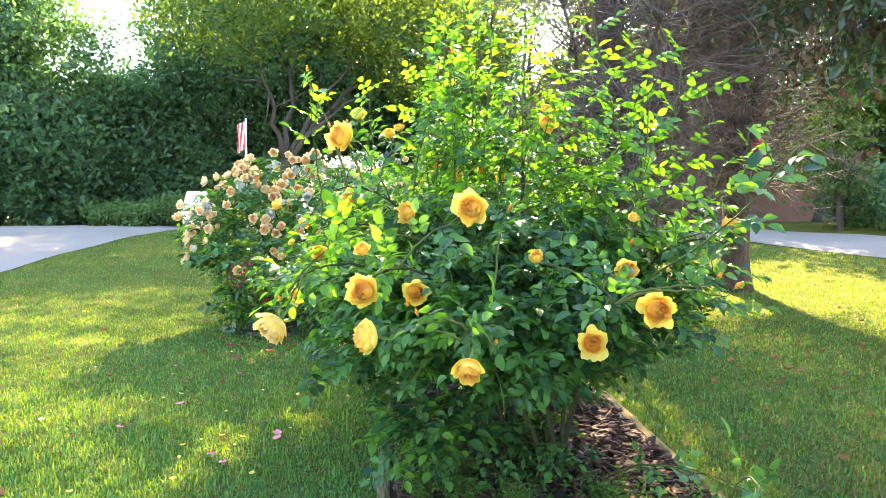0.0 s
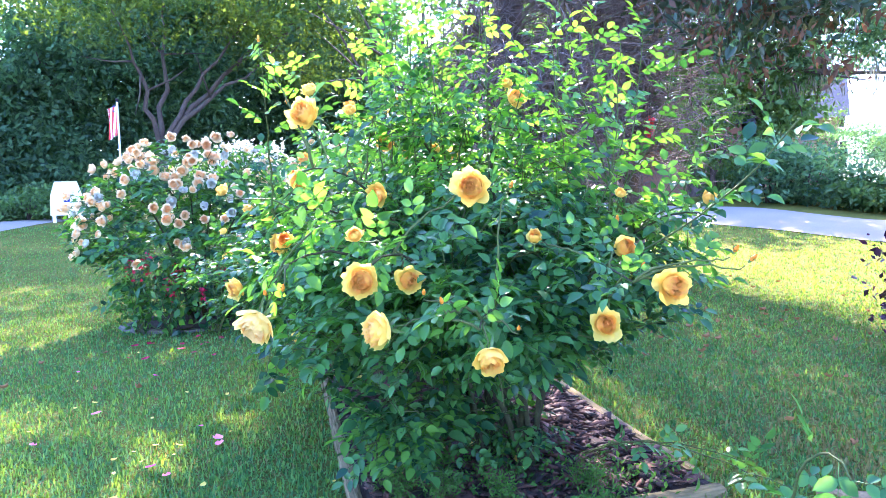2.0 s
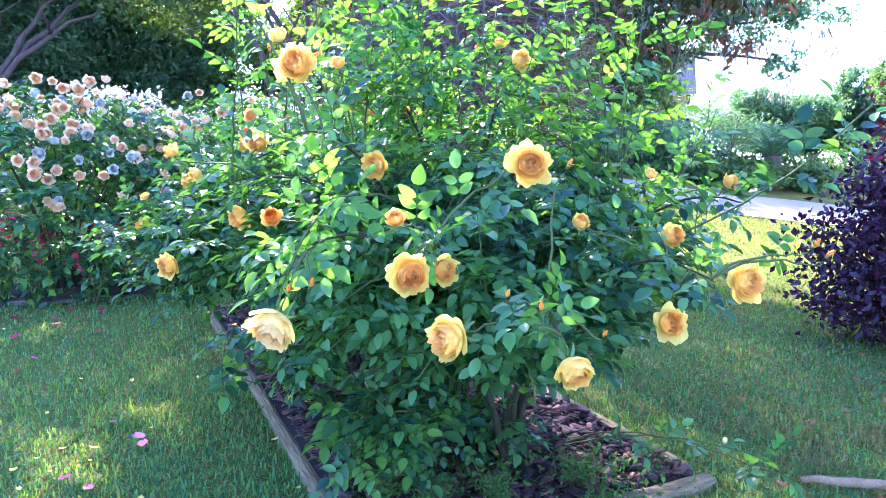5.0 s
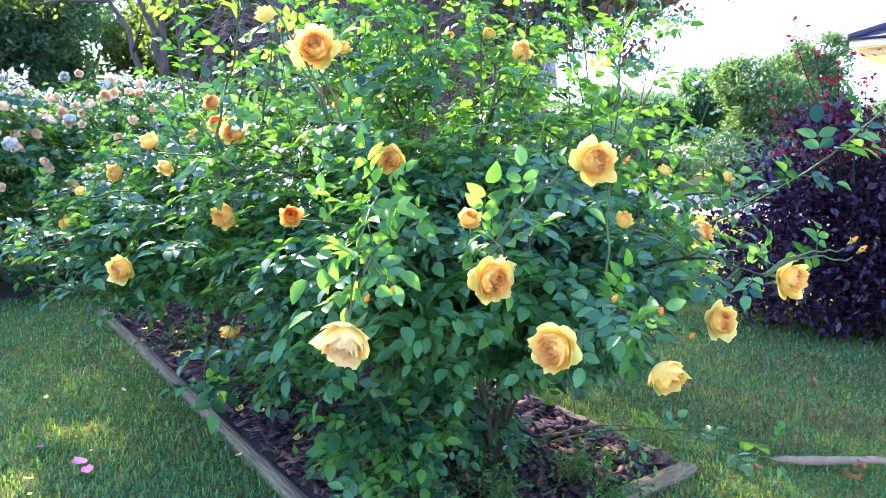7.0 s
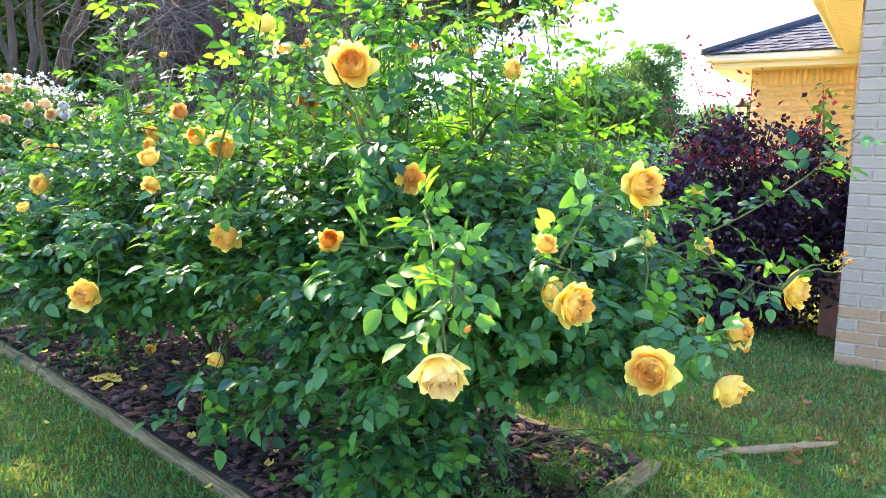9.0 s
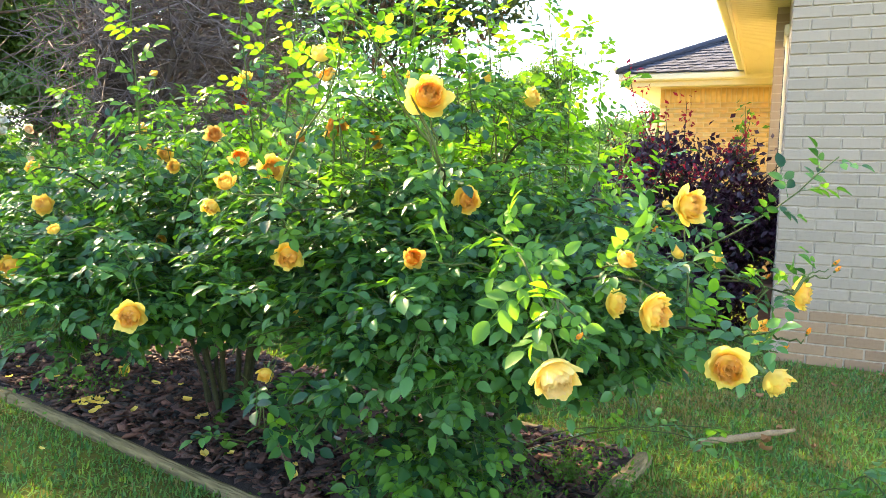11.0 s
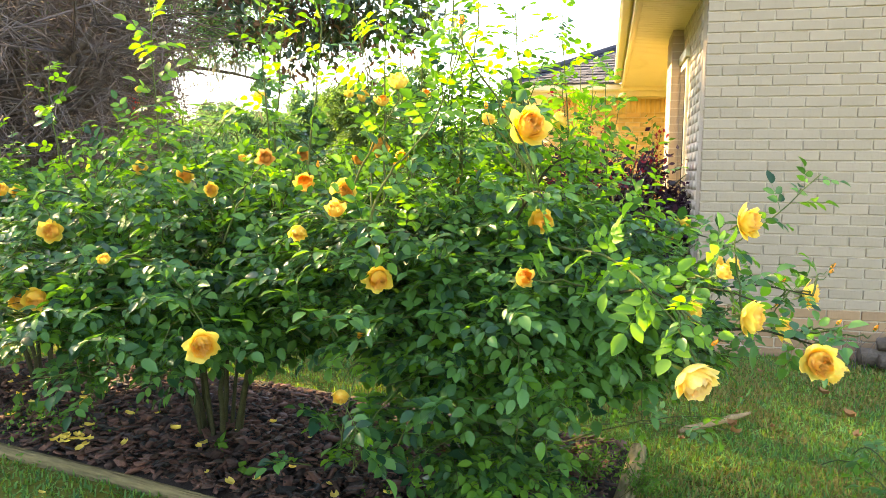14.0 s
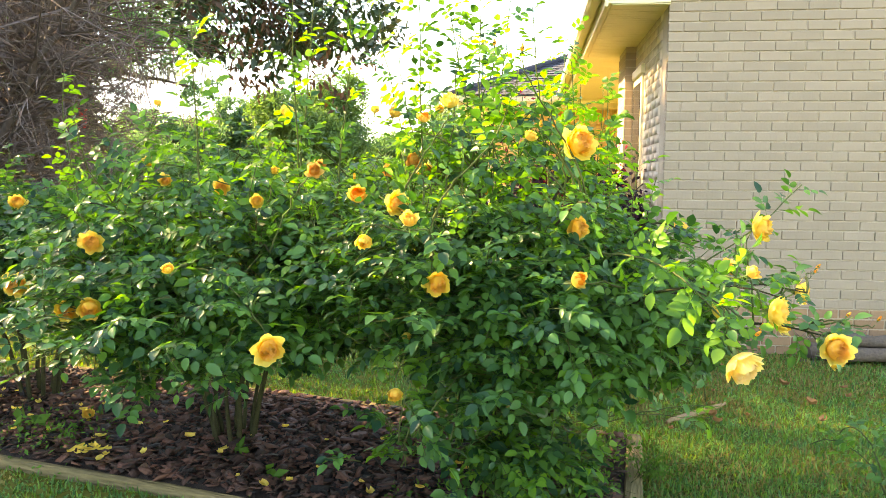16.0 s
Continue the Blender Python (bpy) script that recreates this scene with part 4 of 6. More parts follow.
# roses: bush, kind, place, diameter, the way each face looks
BLOOMS = [
    (main, "open", (-1.55, 1.90, 1.28), 0.098, (0.35, -1, 0.25)), (main, "open", (-0.93, 1.99, 1.035), 0.088, (0.6, -0.8, 0.1)),
    (main, "open", (-1.035, 1.73, 0.824), 0.085, (0.75, -0.7, -0.05)), (main, "open", (-1.10, 1.92, 0.805), 0.072, (0.9, -0.4, 0.0)),
    (main, "open", (-0.57, 2.29, 0.785), 0.085, (0.9, -0.6, 0.0)), (main, "cup", (-0.78, 2.40, 0.865), 0.075, (0.9, -0.5, 0.2)),
    (main, "cup", (-0.75, 1.86, 0.655), 0.085, (0.7, -0.5, -0.5)), (main, "open", (-0.90, 1.67, 0.73), 0.09, (-0.15, -0.95, 0.0)),
    (main, "pale", (-1.24, 1.56, 0.72), 0.100, (0.25, -0.75, -0.65)), (main, "cup", (-1.33, 2.58, 1.34), 0.078, (0.9, -0.4, 0.3)),
    (main, "open", (-0.70, 2.20, 0.695), 0.076, (0.7, -0.7, 0.2)), (main, "gold", (-0.78, 2.83, 0.985), 0.062, (0.9, -0.2, 0.5)),
    (main, "open", (-1.475, 2.10, 1.03), 0.075, (0.3, -0.9, -0.1)), (main, "cup", (-1.88, 2.12, 1.41), 0.070, (0.0, -0.4, 1)),
    (main, "gold", (-1.93, 2.32, 1.375), 0.052, (0, -0.5, 0.9)), (main, "spent", (-1.94, 2.48, 1.24), 0.066, (0.5, -0.8, -0.3)),
    (main, "gold", (-2.06, 2.76, 1.44), 0.045, (0.1, -0.4, 0.9)), (second, "cup", (-2.39, 2.82, 1.43), 0.06, (0, -0.5, 0.9)),
    (second, "gold", (-2.92, 3.12, 1.48), 0.04, (0, -0.3, 0.9)), (second, "cup", (-2.94, 3.05, 1.245), 0.062, (0.1, -0.9, 0.4)),
    (second, "open", (-2.86, 2.93, 1.165), 0.055, (0.1, -0.9, 0.3)), (second, "open", (-2.61, 2.63, 1.14), 0.06, (0.1, -0.9, 0.1)),
    (second, "cup", (-2.47, 2.43, 1.1), 0.055, (0.1, -0.9, 0)), (second, "gold", (-3.05, 3.15, 1.07), 0.045, (0, -0.8, 0.5)),
    (second, "open", (-3.02, 2.54, 0.955), 0.075, (0.0, -0.9, 0.3)), (third, "cup", (-3.6, 3.5, 1.055), 0.075, (0.1, -0.9, 0.4)),
    (third, "open", (-3.42, 2.95, 0.76), 0.09, (0.1, -0.9, -0.1)), (second, "open", (-3.06, 2.40, 0.75), 0.075, (0.1, -0.9, -0.3)),
    (second, "cup", (-2.96, 2.29, 0.773), 0.085, (0.3, -0.9, -0.3)), (second, "gold", (-2.7, 2.15, 0.91), 0.042, (0, -0.6, 0.7)),
    (main, "cup", (-2.14, 2.0, 1.0), 0.055, (0.1, -0.6, -0.6)), (main, "gold", (-2.15, 2.21, 1.126), 0.07, (0.1, -0.7, 0.6)),
    (main, "open", (-2.03, 2.15, 1.1), 0.078, (0.4, -0.9, 0.15)), (main, "gold", (-2.03, 1.85, 1.068), 0.055, (0.1, -0.6, 0.7)),
    (main, "cup", (-1.75, 2.20, 0.763), 0.052, (0.1, -0.9, -0.4)), (main, "gold", (-1.99, 2.26, 0.67), 0.038, (0, -0.8, -0.5)),
    (main, "gold", (-2.04, 2.12, 0.52), 0.058, (0, -0.8, -0.6)), (main, "open", (-1.93, 2.0, 0.875), 0.078, (0.1, -0.9, -0.3)),
    (second, "open", (-2.41, 2.055, 0.685), 0.088, (0.15, -0.9, -0.2)), (main, "bud", (-0.44, 2.41, 0.845), 0.034, (0.7, 0.1, 0.7)),
    (main, "bud", (-0.46, 2.37, 0.868), 0.034, (0.6, -0.2, 0.7)), (main, "cup", (-0.92, 2.2, 0.904), 0.05, (0.5, -0.5, 0.5)),
    (main, "gold", (-0.9, 2.55, 1.01), 0.04, (0.5, -0.3, 0.7)), (main, "bud", (-1.68, 2.41, 1.635), 0.036, (0, -0.1, 1)),
    (second, "spent", (-2.27, 3.11, 1.23), 0.055, (0.1, -0.9, 0.2)), (main, "spent", (-2.02, 2.65, 1.207), 0.045, (0.2, -0.9, 0.2)),
    (second, "gold", (-2.43, 2.7, 1.204), 0.04, (0.1, -0.6, 0.6)), (second, "spent", (-2.28, 2.32, 1.2), 0.05, (0.2, -0.8, 0.3)),
    (third, "cup", (-3.44, 3.05, 1.075), 0.07, (0.1, -0.8, 0.5)), (main, "gold", (-1.10, 1.76, 0.93), 0.05, (0.5, -0.6, 0.6)),
    (main, "gold", (-1.775, 3.0, 1.47), 0.05, (0.3, -0.5, 0.8)), (main, "cup", (-1.87, 2.68, 1.215), 0.055, (0.3, -0.9, -0.1)),
    (main, "bud", (-1.684, 2.49, 1.13), 0.036, (0.2, -0.3, 1)), (second, "cup", (-2.6, 2.57, 0.84), 0.05, (0.1, -0.8, 0.2)),
    (main, "gold", (-2.0, 2.6, 1.415), 0.058, (0.4, -0.5, 0.7)), (main, "gold", (-1.57, 1.83, 0.905), 0.06, (0.5, -0.6, 0.4)),
    (main, "gold", (-1.88, 2.78, 1.196), 0.055, (0.5, -0.7, 0.1)), (main, "bud", (-1.586, 2.87, 1.165), 0.036, (0.2, -0.2, 1)),
    (main, "bud", (-1.73, 1.86, 1.52), 0.034, (0, -0.1, 1)), (main, "bud", (-0.93, 2.57, 0.93), 0.04, (0.4, -0.3, 0.8)),
    (main, "cup", (-1.486, 2.70, 1.42), 0.05, (0.5, -0.5, 0.7)), (main, "bud", (-2.146, 2.526, 1.18), 0.034, (0, -0.2, 1)),
    (main, "bud", (-1.66, 1.91, 1.325), 0.03, (-0.1, -0.2, 1)), (main, "bud", (-1.61, 1.95, 1.33), 0.03, (0.1, 0, 1)),
    (main, "gold", (-1.63, 2.12, 1.31), 0.05, (0.4, -0.5, 0.7)), (main, "bud", (-0.895, 2.09, 1.035), 0.032, (0.5, 0, 0.8)),
    (main, "bud", (-1.20, 1.57, 0.80), 0.03, (0.5, -0.4, 0.6)), (main, "bud", (-1.17, 1.60, 0.81), 0.03, (0.4, -0.1, 0.9)),
    (main, "bud", (-0.74, 1.72, 0.80), 0.026, (0.2, -0.4, 0.8)), (main, "bud", (-0.82, 1.74, 0.81), 0.026, (0.5, -0.4, 0.8)),
    (main, "bud", (-0.72, 1.92, 0.72), 0.026, (0.5, -0.4, 0.6)), (main, "bud", (-0.66, 2.30, 0.83), 0.026, (0.6, -0.2, 0.8)),
    (main, "bud", (-0.70, 2.26, 0.76), 0.026, (0.6, -0.2, 0.8)),
]
for bush, kind, pos, dia, face in BLOOMS:
    f = unit(np.array(face, float))
    flower(bush.ob, kind, pos, f, dia * (0.66 if kind == "bud" else 1.06))
    bush.stem_to(np.array(pos) - f * dia * 0.32, f, kind != "bud", 0.0, 0.12)
main.finish(300)
second.finish(180)
third.finish(60)


# ---------------------------------------------------------------- trees
def leaf_card(aspect=0.5):
    v = np.array([(0, 0, 0), (0.45, aspect * 0.5, 0.06), (1, 0, -0.08), (0.45, -aspect * 0.5, 0.06)])
    return v, np.array([(0, 2, 1), (0, 3, 2)])


def crown_points(blobs, n, shell=0.55):
    """Points in clumps through a crown that is given as blobs (centre, radii)."""
    vol = np.array([np.prod(r) ** 0.7 for _, r in blobs])
    out = []
    for (c, r), w in zip(blobs, vol / vol.sum()):
        k = int(n * w)
        clumps = max(6, k // 60)
        d = unit(rng.normal(size=(clumps, 3)))
        q = shell + (1 - shell) * rng.random(clumps) ** 0.7
        cc = np.array(c) + d * np.array(r) * q[:, None]
        pick = rng.integers(0, clumps, k)
        spread = np.array(r) * (0.2 + 0.12 * rng.random())
        out.append(cc[pick] + rng.normal(size=(k, 3)) * spread * 0.62)
    return np.concatenate(out)


def leaves_mesh(name, pts, size, mat, aspect=0.5, up=0.6, hang=0.0):
    n = len(pts)
    fw = rng.normal(size=(n, 3)) + np.array([0, 0, -hang])
    nu = rng.normal(size=(n, 3)) * (1 - up) + np.array([0, 0, up])
    v, f = scatter(*leaf_card(aspect), pts, frames(fw, nu), size * rng.uniform(0.6, 1.4, n))
    return tri_mesh(name, v, f, mat)


def limbs(base, fork, tips, r0, lean=(0, 0)):
    """A trunk from base to fork and a limb from it to each tip."""
    base = np.array(base, float)
    top = np.array([base[0] + lean[0], base[1] + lean[1], fork])
    trunk = bezier(base - np.array([0, 0, 0.1]), base + (top - base) * 0.3, base + (top - base) * 0.7 + rng.normal(size=3) * 0.05, top, 12)
    rad = np.linspace(r0 * 1.05, r0 * 0.72, 12)
    rad[0] *= 1.5
    rad[1] *= 1.15
    out = [tube(trunk, rad, 9)]
    for t in tips:
        t = np.array(t, float)
        mid = top + (t - top) * 0.4 + np.array([0, 0, 0.15 * np.linalg.norm(t - top)])
        p = bezier(top - np.array([0, 0, 0.2]), top + (mid - top) * 0.6, mid, t, 10)
        p[2:-1] += rng.normal(size=(7, 3)) * 0.05 * r0 * 8
        out.append(tube(p, np.linspace(r0 * 0.55, r0 * 0.08, 10), 6))
        for _ in range(3):
            i = rng.integers(4, 8)
            e = p[i] + unit(rng.normal(size=3) + unit(t - top)) * np.linalg.norm(t - top) * 0.3
            out.append(tube([p[i], (p[i] + e) / 2 + rng.normal(size=3) * 0.05, e], [r0 * 0.2, r0 * 0.12, r0 * 0.03], 5))
    return out


def tree(name, label, base, fork, tips, r0, blobs, n, leaf, mat, bark=None, lean=(0, 0), aspect=0.5, up=0.5, category="tree", group=""):
    z = float(ground_z(base[0], base[1]))
    ob = thing(name, label, category, group, at=(base[0], base[1], z))
    tubes = limbs((base[0], base[1], z), fork, tips, r0, lean)
    part("trunk", tri_mesh("trunk", *tubes[0], bark or M_BARK, True), ob)
    for k in range(1, len(tubes), 4):
        part("limb", tri_mesh("limb", *tubes[k], bark or M_BARK, True), ob)
    small = [q for k, q in enumerate(tubes[1:]) if k % 4]
    if small:
        part("branches", tri_mesh("branches", *joined(small), bark or M_BARK, True), ob, kind="stuff")
    if n:
        part("crown", leaves_mesh("crown", crown_points(blobs, n), leaf, mat, aspect, up), ob, "", "stuff")
    return ob


def polar(az, d, z=0.0):
    x, y = az_point(az, d)
    return (x, y, z)


# dense dark wood behind the driveway
for az, d, h in ((200, 30, 9), (192, 28, 9.5), (184, 28, 10), (179.5, 27, 8.6), (174, 29, 5.0), (170, 30, 5.6), (165, 30, 9.0), (162, 31, 10), (159, 32, 11), (155.5, 34, 11), (152, 33, 12), (148.5, 34, 11), (146, 34, 8.5)):
    x, y, _ = polar(az, d)
    g = float(ground_z(x, y))
    blobs = [((x + rnd.uniform(-1, 1), y + rnd.uniform(-1, 1), g + h * q), (2.9 - 1.2 * abs(q - 0.4), 2.9 - 1.2 * abs(q - 0.4), h * 0.2)) for q in (0.13, 0.3, 0.5, 0.7, 0.86)]
    tree("tree", "tall dense dark green tree at the edge of the wood", (x, y), g + h * 0.4, [(x + rnd.uniform(-2, 2), y + rnd.uniform(-2, 2), g + h * rnd.uniform(.6, .9)) for _ in range(4)], 0.22, blobs, 30000, 0.22, M_HEDGE_LEAF, group="trees of the dark wood")

# spreading oak by the flag
ox, oy, _ = polar(159.5, 24)
og = float(ground_z(ox, oy))
tips = [(ox + 1.5, oy + 3, og + 6.5), (ox + 2, oy + 6, og + 7), (ox - 1, oy + 1, og + 8), (ox + 2, oy - 2.0, og + 5.8), (ox + 3, oy + 4, og + 5)]
blobs = [((t[0], t[1], t[2] + 0.3), (2.6, 2.6, 1.5)) for t in tips] + [((ox + 1, oy, og + 9.5), (4, 5, 2.2)), ((ox + 2, oy + 6, og + 9.5), (3, 4, 2))]
tree("oak_tree", "broad oak with a low forked trunk and backlit green leaves", (ox, oy), og + 2.2, tips, 0.19, blobs, 42000, 0.17, M_OAK_LEAF)

# trees behind the roses: a many-stemmed one and a vine-covered magnolia with bare twigs
def twig_tree(name, label, base, height, spread, r0, stems, n_twigs, bias=(0, 0), trunk=0.0):
    z = float(ground_z(*base))
    ob = thing(name, label, "tree", at=(base[0], base[1], z))
    b = np.array([base[0], base[1], z])
    fine = []
    for k in range(stems):
        a = 2 * math.pi * k / stems + rnd.uniform(-.4, .4)
        if k == 0 and trunk:
            p = bezier(b - np.array([0, 0, .1]), b + np.array([0, 0, height * .3]), b + np.array([0.1, 0, height * .7]), b + np.array([0.05, 0, height * 1.1]), 16)
            part("trunk", tri_mesh("trunk", *tube(p, np.interp(np.arange(16), [0, 1, 15], [trunk * 1.5, trunk * 1.1, trunk * 0.8]), 14), M_BARK, True), ob, "thick rough grey-brown trunk")
        tip = b + np.array([math.cos(a) * spread * rnd.uniform(.25, .8) + bias[0], math.sin(a) * spread * rnd.uniform(.25, .8) + bias[1], height * rnd.uniform(.75, 1.05)])
        foot = b + np.array([math.cos(a), math.sin(a), 0]) * r0 * 1.2
        p = bezier(foot - np.array([0, 0, .1]), foot + np.array([0, 0, height * .3]), b + (tip - b) * 0.6, tip, 16)
        p[2:] += rng.normal(size=(14, 3)) * 0.03
        part("stem", tri_mesh("stem", *tube(p, np.linspace(r0, r0 * 0.15, 16), 7), M_BARK, True), ob)
        for _ in range(n_twigs // stems):
            i = rng.integers(4, 16)
            d = unit(np.array([rng.normal() + bias[0], rng.normal() + bias[1], rng.normal() * 0.45 + 0.25]))
            ln = rng.uniform(0.5, 1.5) * spread * 0.55
            e = p[i] + d * ln
            m = p[i] + d * ln * 0.5 + rng.normal(size=3) * 0.09 + np.array([0, 0, 0.05])
            fine.append(tube([p[i], m, e], [0.011, 0.007, 0.003], 3))
            for _ in range(8):
                q = p[i] + (e - p[i]) * rng.uniform(.3, 1)
                w = unit(d * 0.6 + rng.normal(size=3) * 0.8) * rng.uniform(.15, .5)
                fine.append(tube([q, q + w * 0.5 + rng.normal(size=3) * 0.03, q + w + np.array([0, 0, -0.05])], [0.005, 0.0035, 0.002], 3))
    part("twigs", tri_mesh("twigs", *joined(fine), M_TWIG), ob, "tangle of bare grey-brown twigs", "stuff")
    return ob


twig_tree("bare_tree", "many-stemmed tree with a tangle of bare twigs", (-5.35, 6.7), 4.6, 2.0, 0.06, 6, 540, (0.7, -0.1), 0.17)
MX, MY = -5.55, 9.25
magnolia = twig_tree("magnolia_tree", "magnolia trunk wrapped in dry twiggy vines under dark glossy leaves", (MX, MY), 6.0, 2.0, 0.07, 6, 760, (0.2, -0.8))
mb = [((-2.75, 7.1, 2.75), (0.8, 0.8, 0.5)), ((-2.4, 6.9, 3.4), (0.9, 0.9, 0.6)), ((-3.2, 7.5, 3.6), (1.1, 1.1, 0.8)), ((-2.1, 7.4, 2.6), (0.6, 0.7, 0.4)), ((-2.9, 7.3, 4.5), (1.2, 1.1, 0.8))]
tb = limbs((MX, MY, float(ground_z(MX, MY))), 4.2, [m[0] for m in mb], 0.17)
part("trunk", tri_mesh("trunk", *tb[0], M_BARK, True), magnolia)
for q in tb[1::4]:
    part("limb", tri_mesh("limb", *q, M_BARK, True), magnolia)
part("crown", leaves_mesh("crown", crown_points(mb, 7500, 0.3), 0.105, M_MAG_LEAF, 0.42, 0.3, 0.6), magnolia, "dark glossy magnolia leaves", "stuff")
part("brown_leaves", leaves_mesh("brown_leaves", crown_points([((c[0], c[1], c[2] - 0.25), r) for c, r in mb], 2100, 0.3), 0.09, M_MAG_BROWN, 0.42, 0.2, 1.0), magnolia, "dry rust-brown leaves", "stuff")

# dense boughs at 5.1 m, above the view, are added to shade the lawn
x, y = -8.6, 8.2
tree("crape_myrtle", "multi-stemmed crape myrtle with fresh backlit leaves", (x, y), 1.0, [(x + 1.6 * math.cos(a), y + 1.6 * math.sin(a), 4.6 + 0.8 * math.sin(3 * a)) for a in np.arange(0, 6.2, 0.8)], 0.12, [((x, y, 5.6), (2.9, 2.9, 1.5)), ((x + 1.6, y - 1.2, 5.0), (1.9, 1.9, 1.2)), ((x - 1.2, y - 1.6, 5.4), (2, 2, 1.2)), *[((x - 0.9, y - 2.1, 5.1), (1.5, 0.6, 0.35))] * 4, *[((x - 0.6, y - 1.3, 5.1), (1.3, 0.5, 0.35))] * 5, ((x - 1.2, y - 3.0, 5.1), (1.3, 0.4, 0.3))], 16500, 0.085, M_OAK_LEAF, aspect=0.55)

# trees across the street and far off
FAR = [(138, 30, 6.2, 2.6, M_OAK_LEAF), (131, 30, 10, 3.4, M_FAR_LEAF), (126, 22, 6.5, 2.2, M_FAR_LEAF), (119, 24, 9, 2.6, M_FAR_LEAF), (115.5, 27, 6, 1.9, M_FAR_LEAF), (117.3, 17.6, 2.7, 1.1, M_OAK_LEAF), (134, 24, 5, 2.2, M_OAK_LEAF), (104, 46, 4.2, 2.6, M_HEDGE_LEAF), (110.5, 33, 3.1, 2.2, M_FAR_LEAF), (106.8, 31, 2.8, 1.8, M_HEDGE_LEAF), (108.6, 36, 3.2, 2.2, M_FAR_LEAF), (101.5, 50, 4.1, 2.2, M_FAR_LEAF), (98.7, 52, 5.8, 2.2, M_HEDGE_LEAF), (94.2, 44, 6.4, 2.3, M_FAR_LEAF), (91.2, 46, 7.2, 2.7, M_FAR_LEAF), (87.2, 56, 4.6, 2.8, M_HEDGE_LEAF), (84, 40, 4.2, 2.6, M_FAR_LEAF), (80, 60, 8, 4.5, M_FAR_LEAF), (76, 60, 9, 5, M_HEDGE_LEAF)]
for az, d, h, r, mat in FAR:
    x, y, _ = polar(az, d)
    g = float(ground_z(x, y))
    blobs = [((x + rnd.uniform(-1, 1) * r * .5, y + rnd.uniform(-1, 1) * r * .5, g + h * q), (r * w, r * w, h * 0.17)) for q, w in ((0.35, .7), (0.45, 0.95), (0.6, 1.0), (0.75, 0.85), (0.88, 0.55))]
    tree("tree", "leafy green tree across the street", (x, y), g + h * 0.3, [(x + rnd.uniform(-1, 1) * r * .6, y + rnd.uniform(-1, 1) * r * .6, g + h * rnd.uniform(.5, .8)) for _ in range(5)], 0.25 if h > 4 else 0.07, blobs, 3600 if h < 4 else 9000 if 112 < az < 129 else 26000, 0.10 if h < 4 else 0.22, mat, group="trees across the street")

# limb of a moss-hung oak over the street
x, y, _ = polar(107, 26)
g = float(ground_z(x, y))
mb2 = [((x - 1.5, y, g + 5.2), (2.2, 2.0, 0.9)), ((x + 0.8, y + .5, g + 5.8), (1.8, 2.0, 0.9)), ((x - 0.5, y, g + 7.2), (3.0, 2.5, 1.2)), ((x - 2.6, y, g + 4.6), (1.0, 1.0, 0.5))]
bx, by, _ = polar(120.2, 27.0)
mb2 += [((x - 1.6, y, g + 4.3), (1.7, 1.6, 0.7)), ((x + 0.6, y, g + 4.7), (1.5, 1.5, 0.6)), ((x + 2.3, y + 0.3, g + 4.9), (1.3, 1.2, 0.5)), ((x + 1.6, y, g + 3.4), (0.8, 0.8, 0.5)), ((bx + 2.5, by - 0.5, g + 6.6), (2.6, 2.2, 1.1)), ((bx + 0.5, by, g + 7.6), (2.6, 2.4, 1.2)), ((bx + 4.5, by, g + 7.4), (2.4, 2.2, 1.0))]
mossy = tree("oak_tree", "street oak with grey moss hanging from its limbs", (bx, by), g + 3.6, [q[0] for q in mb2], 0.40, mb2, 30000, 0.15, M_HEDGE_LEAF)
hung = crown_points([((c[0], c[1], c[2] - 0.7), (r[0], r[1], 0.4)) for c, r in mb2], 1500, 0.3)
part("hanging_moss", leaves_mesh("hanging_moss", hung, 0.42, M_MOSS, 0.045, 0.1, 5.0), mossy, "grey hanging moss", "stuff")


def sago_palm(az, d, high):
    x, y, _ = polar(az, d)
    g = float(ground_z(x, y))
    ob = thing("sago_palm", "dark green sago palm with arching feathery fronds beside the driveway", "palm", at=(x, y, g))
    part("trunk", tri_mesh("trunk", *tube([(x, y, g - .1), (x, y, g + high * .2), (x, y, g + high * .4)], [.22, .2, .16], 10), M_BARK, True), ob)
    for k in range(34):
        a, el = k * 2.4, 1.35 - 1.25 * k / 34
        ln = high * rnd.uniform(.65, .85)
        out = np.array([math.cos(a), math.sin(a), 0])
        s = np.array([x, y, g + high * .4])
        pts = bezier(s, s + out * ln * .3 * math.cos(el) + np.array([0, 0, ln * .4 * math.sin(el) + .1]), s + out * ln * .7 * math.cos(el * .8) + np.array([0, 0, ln * .62 * math.sin(el)]), s + out * ln * math.cos(el * .7) + np.array([0, 0, ln * (.72 * math.sin(el) - .15)]), 22)
        bits = [tube(pts, np.linspace(.014, .004, 22), 4)]
        side = np.array([-out[1], out[0], 0.0])
        for i in range(3, 22):
            t = unit(pts[i] - pts[i - 1])
            for sg in (1, -1):
                b = pts[i]
                tip = b + side * sg * .2 * (1 - .5 * abs(i / 22 - .45)) + t * .08 + np.array([0, 0, .03])
                bits.append((np.array([b - t * .012, b + t * .012, tip]), np.array([(0, 1, 2)])))
        part("frond", tri_mesh("frond", *joined(bits), M_HEDGE_LEAF), ob)


sago_palm(103.8, 17.2, 1.75)

